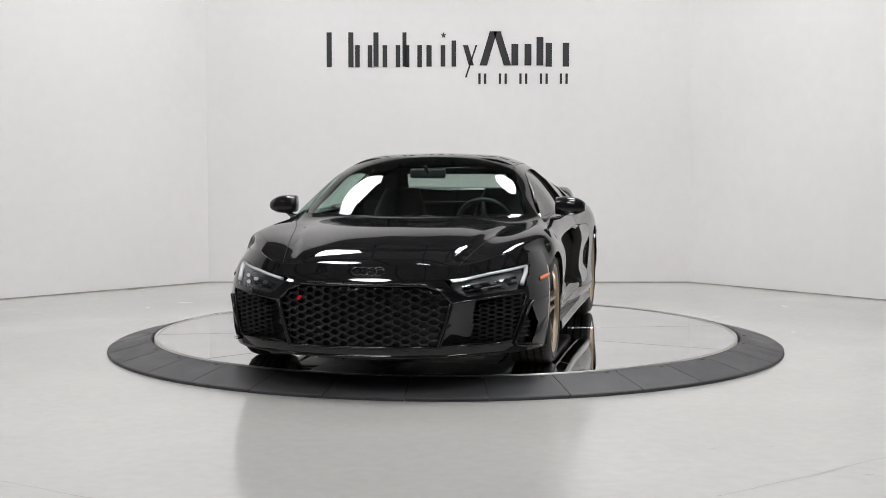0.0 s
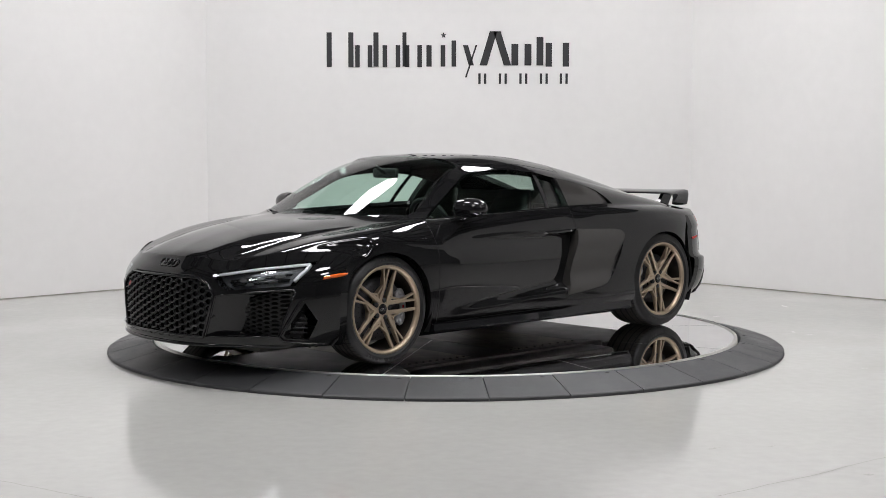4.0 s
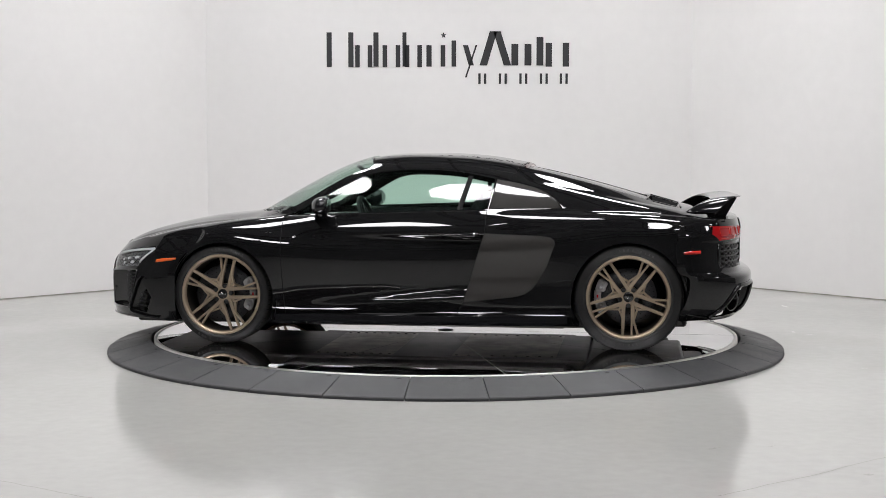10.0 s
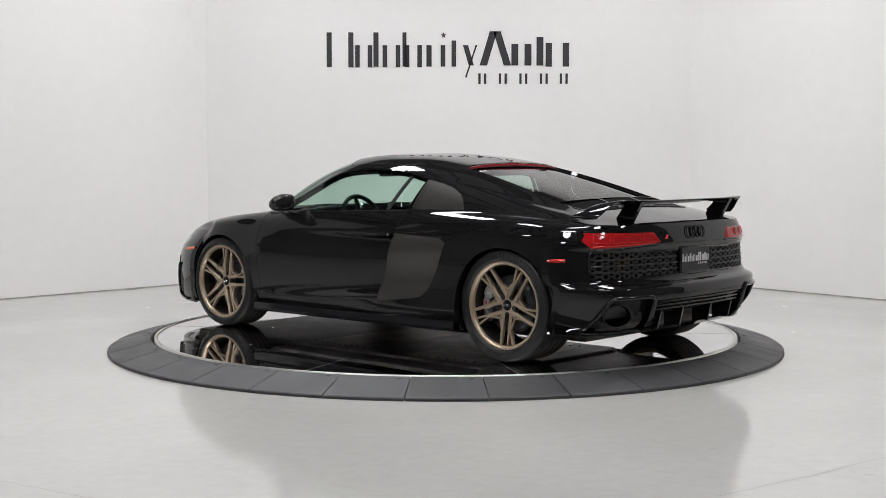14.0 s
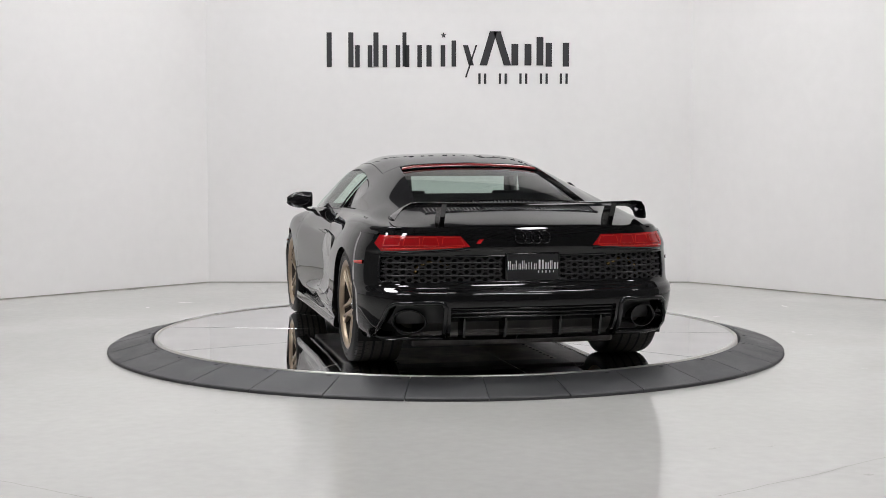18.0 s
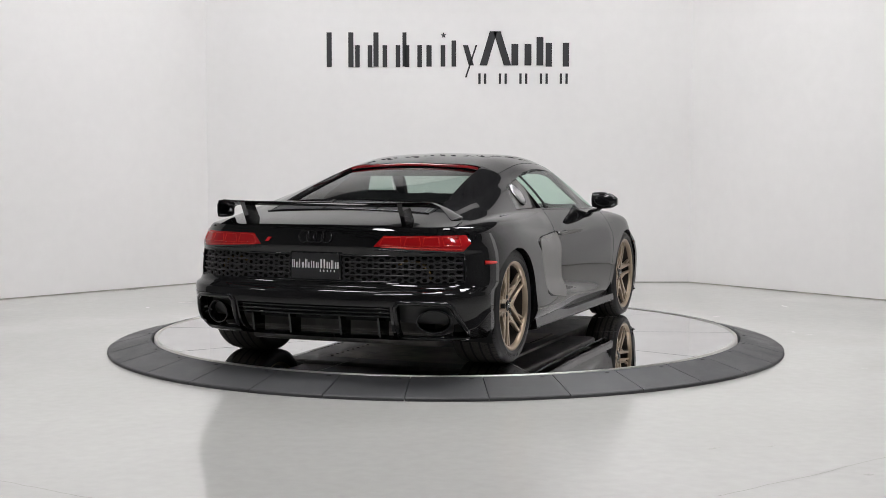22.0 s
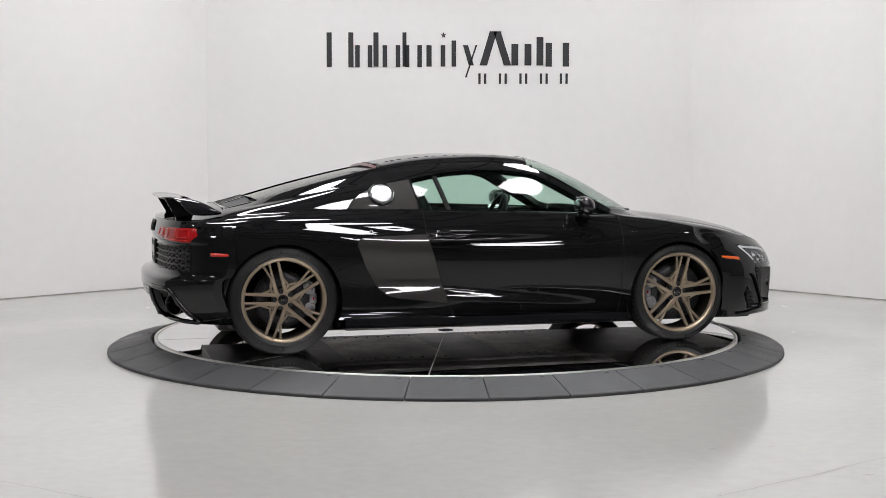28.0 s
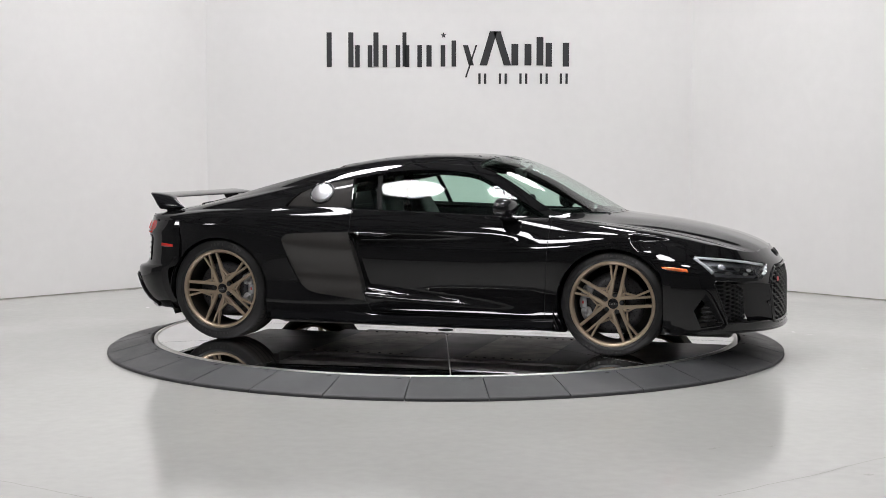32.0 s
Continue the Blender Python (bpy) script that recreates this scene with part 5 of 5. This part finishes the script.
for tray_box in [(-1.05, 2.02, -0.62, 0.62, 0.105, 0.30), (-1.70, -1.052, -0.62, 0.62, 0.125, 0.30), (-1.84, -1.7, -0.60, 0.60, 0.20, 0.33), (-0.93, 0.93, -0.82, 0.82, 0.125, 0.20), (0.89, 0.965, -0.80, 0.80, 0.14, 0.42), (-0.97, -0.88, -0.80, 0.80, 0.14, 0.42), (1.72, 2.0, -0.66, 0.66, 0.15, 0.25), (-1.86, -1.72, -0.72, 0.72, 0.22, 0.5)]:
    solid("undertray_panel", [tray_box], TRAY)
for sg in (1, -1):
    solid("wheel_deflector", [(1.62, 1.71, sg * 0.72 - 0.17, sg * 0.72 + 0.13, 0.145, 0.24)], SATIN, bevel=0.008)
for x0, x1 in ((-0.85, -0.15), (0.25, 0.80)):
    plate_ = solid("tray_plate", [(x0, x1, -0.55, 0.55, 0.1035, 0.106)], SHIELD, bevel=0.0)
    bm = bmesh.new()
    for k in range(9):
        for y in (-0.52, 0.52):
            lathe(bm, [(0.0001, 0.100), (0.009, 0.100), (0.010, 0.104)], 8, Matrix.Translation((x0 + 0.03 + (x1 - x0 - 0.06) * k / 8, y, 0)))
    part("tray_bolts", bm, BLACK, plate_, smooth=False)["kind"] = "stuff"
# side skirts with a rounded upper edge
for sg in (1, -1):
    bm = bmesh.new()
    g = []
    for x in np.linspace(-0.945, 0.955, 41):
        o = 0.016 * (x / -0.93 if x < 0 else 0.3 * x / 0.93)
        h = 0.010 * (x < 0) * (-x / 0.93)
        k = float(ramp01((-x - 0.15) / 0.45))
        g.append([(x, sg * (y + o), z + h) for y, z in ((0.880 + 0.020 * k, 0.209 + 0.052 * k), (0.936 - 0.008 * k, 0.208 + 0.022 * k), (0.939, 0.206), (0.944, 0.168), (0.942, 0.158), (0.934, 0.149), (0.91, 0.145), (0.85, 0.143))])
    grid_faces(bm, np.array(g))
    for r in (g[0], g[-1]):
        bm.faces.new([bm.verts.new(p) for p in r])
    bmesh.ops.recalc_face_normals(bm, faces=bm.faces)
    part("side_skirt", bm, GLOSS, car, "gloss black side skirt", smooth=False)
# plain filler boxes, near-black in place of the shaded hollows of both bays
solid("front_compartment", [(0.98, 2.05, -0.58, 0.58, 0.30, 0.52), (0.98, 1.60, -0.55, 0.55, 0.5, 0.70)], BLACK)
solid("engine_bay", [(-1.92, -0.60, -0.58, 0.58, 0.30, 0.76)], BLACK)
for x, r in ((FRONT_AXLE - 0.01, 0.366), (REAR_AXLE, 0.378)):
    for sg in (1, -1):
        bm = bmesh.new()
        zc = 0.315 if x > 0 else 0.325
        g = []
        for k in range(33):
            a = radians(-25 + 230 * k / 32)
            g.append([(x + r * math.cos(a), sg * y, zc + r * math.sin(a)) for y in (0.595, 0.93)])
        grid_faces(bm, np.array(g))
        part("wheel_arch_liner", bm, BLACK, car)
for sg in (1, -1):
    solid("door_card", [(-0.40, 0.90, sg * 0.82 - 0.02, sg * 0.82 + 0.02, 0.20, 0.845)], LEATHER, bevel=0.01)
solid("cabin_floor", [(-0.60, 0.98, -0.85, 0.85, 0.20, 0.26)], LEATHER)
# wall behind the seats with a small window
bm = bmesh.new()
g = []
for zz, hw in ((0.90, 0.76), (0.985, 0.66), (0.986, 0.66), (1.10, 0.52), (1.101, 0.52), (1.145, 0.44)):
    g.append([(-0.52 - 0.05 * (zz < 1.0), s * w, zz) for s, w in ((-1, hw), (-1, 0.37), (-1, 0.001), (1, 0.001), (1, 0.37), (1, hw))])
vs_b = [[bm.verts.new(p) for p in r] for r in g]
for i in range(5):
    for j in range(5):
        if i == 2 and 1 <= j <= 3:
            continue
        bm.faces.new((vs_b[i][j], vs_b[i][j + 1], vs_b[i + 1][j + 1], vs_b[i + 1][j]))
part("cabin_rear_trim", bm, LEATHER, car, smooth=False)
solid("rear_bulkhead", [(-0.66, -0.58, -0.72, 0.72, 0.25, 0.90)], LEATHER)
# dashboard with a rounded top
bm = bmesh.new()
g = []
for y in np.linspace(-0.80, 0.80, 25):
    q = abs(y) / 0.8
    g.append([(0.55, y, 0.62), (0.52, y, 0.72), (0.58, y, 0.80 - 0.03 * q), (0.75, y, 0.835 - 0.03 * q), (0.98 - 0.22 * q ** 2, y, 0.825 - 0.02 * q), (1.16 - 0.24 * q ** 2, y, 0.815 - 0.02 * q)])
grid_faces(bm, np.array(g))
bmesh.ops.recalc_face_normals(bm, faces=bm.faces)
part("dashboard", bm, LEATHER, car, "black dashboard")
# steering wheel
bm = bmesh.new()
m = Matrix.Translation((0.44, 0.37, 0.78)) @ Matrix.Rotation(radians(-68), 4, "Y")
lathe(bm, [(0.180 + 0.016 * math.cos(2 * math.pi * k / 10), 0.016 * math.sin(2 * math.pi * k / 10)) for k in range(10)], 40, m, closed=True)
sw = part("steering_wheel", bm, LEATHER, car, "black leather steering wheel")
bm = bmesh.new()
lathe(bm, [(0.0001, 0.012), (0.06, 0.010), (0.075, -0.02)], 24, m)
for a in (0, 180, 270):
    bar(bm, polar(0.05, a + 90), polar(0.175, a + 90), 0.04, 0.025, 0.0, 0.004)
bm.verts.ensure_lookup_table()
bmesh.ops.transform(bm, matrix=m, verts=bm.verts[-36:])
part("wheel_hub", bm, SATIN, sw)
bm = bmesh.new()
tube(bm, [(0.46, 0.37, 0.77), (0.62, 0.37, 0.70)], 0.035, 12)
part("steering_column", bm, SATIN, sw)
for sg in (1, -1):
    y = sg * 0.37
    bm = bmesh.new()
    box(bm, -0.15, 0.38, y - 0.24, y + 0.24, 0.26, 0.42, None, 0.05)
    seat = part("seat", bm, LEATHER, car, "black leather sports seat")
    bm = bmesh.new()
    g = []
    for k in range(9):
        t = k / 8
        w = 0.23 - 0.05 * t if t < 0.75 else 0.19 - 0.25 * (t - 0.75)
        x, z = -0.12 - 0.27 * t, 0.38 + 0.62 * t
        d = 0.10 - 0.04 * t
        g.append([(x + d, y - w * 0.8, z), (x + d * 0.7, y, z), (x + d, y + w * 0.8, z), (x + d * 0.5, y + w, z), (x - d * 0.4, y + w * 0.9, z), (x - d * 0.4, y - w * 0.9, z), (x + d * 0.5, y - w, z), (x + d, y - w * 0.8, z)])
    grid_faces(bm, np.array(g))
    bm.faces.new([bm.verts.new(p) for p in g[-1][:-1]])
    bmesh.ops.remove_doubles(bm, verts=bm.verts, dist=1e-5)
    bmesh.ops.recalc_face_normals(bm, faces=bm.faces)
    part("seat_back", bm, LEATHER, seat, "tall seat back with fixed headrest")
bm = bmesh.new()
box(bm, 0.50, 0.53, -0.12, 0.12, 1.085, 1.15, None, 0.012)
im = part("inside_mirror", bm, SATIN, car, "rear-view mirror on the windscreen")
bm = bmesh.new()
tube(bm, [(0.53, 0, 1.12), (0.60, 0, 1.165)], 0.012)
part("mirror_arm", bm, SATIN, im)
# wipers
for sg, y0 in ((1, 0.10), (-1, -0.35)):
    bm = bmesh.new()
    tube(bm, [(1.20 - 0.02 * k, y0 + 0.11 * k, 0.862 - 0.004 * k - 0.03 * (y0 + 0.11 * k) ** 2) for k in range(6)], 0.009, 6)
    part("wiper", bm, SATIN, car)
# flat black post between the door glass and the small fixed pane
for sg in (1, -1):
    bm = bmesh.new()
    g = []
    for z in np.linspace(0.885, 1.128, 9):
        row = []
        for w_, d_ in ((-0.017, 0.0), (-0.017, 0.004), (0.017, 0.004), (0.017, 0.0)):
            x = -0.235 - 0.26 * (z - 0.885) + w_
            q = Vector((x, 0, z))
            row.append((x, sg * (-side_glass_y(q) + d_ + 0.001), z))
        g.append(row)
    grid_faces(bm, np.array(g))
    bmesh.ops.recalc_face_normals(bm, faces=bm.faces)
    part("window_post", bm, BLACK, car, "black window post")
# small dark badge on each front fender, as plain bars
for sg in (1, -1):
    bm = bmesh.new()
    for k in range(3):
        box(bm, 0.985 + 0.026 * k, 1.002 + 0.026 * k, 0.895, 0.917, 0.716, 0.738, None, 0.003)
    for v in bm.verts:
        v.co.y *= sg
    bmesh.ops.recalc_face_normals(bm, faces=bm.faces)
    part("fender_badge", bm, SATIN, car, "small dark badge", smooth=False)
# door handles
for sg in (1, -1):
    bm = bmesh.new()
    g = [[(x, sg * y, z) for y, z in ((0.880, zc - h), (0.917, zc - h * 0.6), (0.916, zc + h * 0.6), (0.880, zc + h))] for x, zc, h in ((-0.12, 0.728, 0.004), (-0.18, 0.727, 0.014), (-0.28, 0.728, 0.016), (-0.37, 0.732, 0.012))]
    grid_faces(bm, np.array(g))
    bmesh.ops.recalc_face_normals(bm, faces=bm.faces)
    handle = part("door_handle", bm, GLOSS, car, "flush gloss black door handle")
    bm = bmesh.new()
    lathe(bm, [(0.0001, 0.002), (0.007, 0.002), (0.009, -0.004)], 16, Matrix.Translation((-0.345, sg * 0.916, 0.731)) @ Matrix.Rotation(radians(-90 * sg), 4, "X"))
    part("handle_button", bm, CHROME, handle, "small bright button")
# filler cap on the right rear pillar
bm = bmesh.new()
FUEL = (-0.665, -0.733, 0.991)
lathe(bm, [(0.0001, 0.010), (0.06, 0.009), (0.072, 0.005), (0.076, -0.01)], 40, Matrix.Translation(FUEL) @ Matrix.Rotation(radians(53), 4, "X"))
cap_ = part("filler_cap", bm, BRUSHED, car, "round brushed metal fuel filler cap")
bm = bmesh.new()
lathe(bm, [(0.076, 0.0), (0.082, 0.004), (0.086, 0.0), (0.086, -0.01)], 40, Matrix.Translation(FUEL) @ Matrix.Rotation(radians(53), 4, "X"))
part("cap_ring", bm, GLOSS, cap_, "black ring round the cap")
# red strip lamp over the rear window
bm = bmesh.new()
g = [[(x, y, top_z(x, y) + o) for x, o in ((-0.636, -0.004), (-0.637, -0.001), (-0.642, -0.002), (-0.646, -0.016))] for y in np.linspace(-0.455, 0.455, 25)]
grid_faces(bm, np.array(g))
bmesh.ops.recalc_face_normals(bm, faces=bm.faces)
part("third_brake_lamp", bm, mat("dark_red_lens", (0.13, 0.004, 0.006), 0.12), car, "thin red brake lamp")

# ---- lettering on the wall, as plain bars ----
sign = empty("wall_sign")
sign.matrix_basis = pose(0, 4.56, 0)
U = 0.00592


def sign_bar(name, x0, x1, y0, y1, lean=0.0):
    bm = bmesh.new()
    q = lambda x: (x - 784) * U - 0.019
    w = lambda y: 1.3156 + (278.3 - y) * U * 1.006
    o = [(q(x0) - lean, w(y1)), (q(x1) - lean, w(y1)), (q(x1), w(y0)), (q(x0), w(y0))]
    prism(bm, o, 0.0, 0.008, Matrix(((1, 0, 0, 0), (0, 0, -1, 0), (0, 1, 0, 0), (0, 0, 0, 1))))
    part(name, bm, LETTER, sign, smooth=False)


for x0, x1, y0, y1, side, cap in ((580, 627, 62, 122, 9, 2.5), (630, 660, 84, 122, 8, 2.5), (678, 709, 84, 122, 8, 2.5), (717, 747, 84, 122, 8, 2.5), (964, 1005, 80, 121, 11, 9)):
    sign_bar("bar", x0, x0 + side, y0, y1)
    sign_bar("bar", x1 - side, x1, y0, y1)
for x0, x1, y0, y1, lean in ((662, 671, 62, 121, 0), (713, 720, 62, 121, 0), (755, 764, 84, 121, 0), (780, 788, 84, 121, 0), (799, 807, 76, 121, 0), (819, 828, 84, 119, -0.06), (841, 844, 84, 140, 0.11)):
    sign_bar("bar", x0, x1, y0, y1, lean)
for x0, x1, y0, y1, lean in ((866, 879, 60, 119, 0.105), (872, 885, 60, 119, -0.11), (904, 916, 82, 119, 0), (927, 939, 82, 119, 0), (948, 960, 70, 119, 0)):
    sign_bar("broad_bar", x0, x1, y0, y1, lean)
for x0 in (846, 882, 918, 954, 989):
    sign_bar("small_bar", x0, x0 + 4, 133, 151)
    sign_bar("small_bar", x0 + 10, x0 + 14, 133, 151)
bm = bmesh.new()
star = [((785 + r_ * math.sin(math.pi * k / 5) - 784) * U - 0.019, 1.3156 + (278.3 - 67 + r_ * math.cos(math.pi * k / 5)) * U * 1.006) for k, r_ in ((k, 5.5 if k % 2 == 0 else 2.3) for k in range(10))]
prism(bm, star[::-1], 0.0, 0.008, Matrix(((1, 0, 0, 0), (0, 0, -1, 0), (0, 1, 0, 0), (0, 0, 0, 1))))
part("star", bm, LETTER, sign, "small five-pointed star", smooth=False)
tagged(sign, "charcoal dealer sign on the white wall, as plain bars", "wall sign")

# hairline cracks in the floor
CRACK = mat("floor_crack", (0.20, 0.19, 0.175), 0.8)
floor_ob = bpy.data.objects["floor"]
for pts, w in (([(-3.6, -3.3), (-2.3, -3.85), (-1.75, -4.15), (-1.2, -4.5)], 0.005), ([(1.05, -4.35), (1.5, -4.02), (2.2, -3.45), (3.4, -2.5)], 0.005)):
    bm = bmesh.new()
    rng = random.Random(4)
    g = []
    for (a, b), (c, d) in zip(pts, pts[1:]):
        for k in range(12):
            t = k / 12
            j = rng.uniform(-0.006, 0.006)
            g.append([(a + (c - a) * t, b + (d - b) * t + j - w / 2, 0.0012), (a + (c - a) * t, b + (d - b) * t + j + w / 2, 0.0012)])
    grid_faces(bm, np.array(g))
    part("crack", bm, CRACK, floor_ob, smooth=False)

# intake between door and blade; a near-black sheet stands in for its shade
for sg in (1, -1):
    bm = bmesh.new()
    g = []
    for z in np.linspace(0.305, 0.738, 14):
        x = float(np.interp(z, [0.30, 0.53, 0.74], [-0.28, -0.345, -0.41]))
        g.append([(x - 0.03, sg * 0.80, z), (x - 0.055, sg * 0.925, z)])
    grid_faces(bm, np.array(g))
    intake = part("side_intake", bm, BLACK, car, "dark air intake behind the door")
    bm = bmesh.new()
    for r in range(30):
        for c in range(4):
            z = 0.335 + 0.0128 * r
            y = 0.868 + 0.028 * c + (0.014 if r % 2 else 0)
            if y > 0.918:
                continue
            x = float(np.interp(z, [0.30, 0.53, 0.74], [-0.28, -0.345, -0.41])) - 0.022 - 0.15 * (y - 0.80)
            o = [bm.verts.new((x, sg * (y + 0.0098 * math.cos(math.pi * k / 3)), z + 0.0138 * math.sin(math.pi * k / 3))) for k in range(6)]
            n = [bm.verts.new((x + 0.003, sg * (y + 0.0072 * math.cos(math.pi * k / 3)), z + 0.0100 * math.sin(math.pi * k / 3))) for k in range(6)]
            for k in range(6):
                bm.faces.new((o[k], o[(k + 1) % 6], n[(k + 1) % 6], n[k]))
    part("intake_mesh", bm, SATIN, intake, smooth=False)
# joint between floor and walls
bm = bmesh.new()
for (x0, y0), (x1, y1) in (((2.57, 4.56), (-2.48, 4.56)), ((-2.48, 4.56), (-6.9, -0.08)), ((6.9, -0.67), (2.57, 4.56))):
    d = Vector((x1 - x0, y1 - y0, 0))
    box(bm, 0, d.length, 0.001, 0.012, 0.0, 0.010, Matrix.Translation((x0, y0, 0)) @ Matrix.Rotation(math.atan2(d.y, d.x), 4, "Z"))
tagged(link("trim_floor_joint", bm, mat("grey_joint", (0.30, 0.29, 0.26), 0.7, grain=0.3, grain_scale=6), smooth=False), "thin grey joint along the foot of the walls", "trim", kind="structure")

# small scuffs and specks on the floor
SCUFF = mat("floor_scuff", (0.20, 0.195, 0.18), 0.6, grain=0.3, grain_scale=60)
rng = random.Random(11)
for sx, sy, sl, sw in ((2.62, 0.55, 0.05, 0.02), (2.70, 0.40, 0.035, 0.012), (2.25, 1.55, 0.06, 0.02), (-2.30, -1.30, 0.03, 0.015), (-2.35, -3.3, 0.035, 0.02), (0.95, -2.25, 0.05, 0.012), (1.20, -3.5, 0.06, 0.014),
                       (1.48, -3.45, 0.04, 0.012), (1.75, -4.0, 0.03, 0.02), (2.60, -1.2, 0.03, 0.02), (-2.35, 2.6, 0.09, 0.03), (-2.6, 2.2, 0.06, 0.025), (3.0, 2.3, 0.10, 0.02), (-1.2, -2.6, 0.025, 0.012), (-3.1, -0.4, 0.04, 0.02), (3.3, -0.6, 0.05, 0.015)):
    bm = bmesh.new()
    n = 11
    turn_ = rng.uniform(0, 3.1)
    vs_s = []
    for k in range(n):
        a = 2 * math.pi * k / n
        r = rng.uniform(0.5, 1.0)
        x, y = sl * r * math.cos(a), sw * r * math.sin(a)
        vs_s.append(bm.verts.new((sx + x * math.cos(turn_) - y * math.sin(turn_), sy + x * math.sin(turn_) + y * math.cos(turn_), 0.0011)))
    bm.faces.new(vs_s)
    part("scuff_mark", bm, SCUFF, floor_ob, smooth=False)


# ---- motion of the turntable and of the car on it ----
def motions():
    turn = [(0.0, 11.0), (2.0, 28.3), (4.0, 46.4), (6.0, 64.1), (9.0, 89.7), (11.0, 106.7), (13.0, 123.5), (15.0, 140.8), (17.0, 158.0), (19.0, 175.2),
            (21.0, 193.0), (23.0, 210.8), (25.5, 232.8), (28.0, 254.9), (30.0, 271.0), (32.0, 287.3)]
    off = Vector((0.0345, -0.0145, 0))
    rows_car, rows_table = [], []
    for t, a in turn:
        spin = Matrix.Rotation(radians(-90 - a), 4, "Z")
        p = spin @ off
        rows_car.append((t, Matrix.Translation((p.x, p.y, TABLE_Z)) @ spin))
        rows_table.append((t, spin))
    walk(car, rows_car)
    walk(turntable, rows_table)


motions()
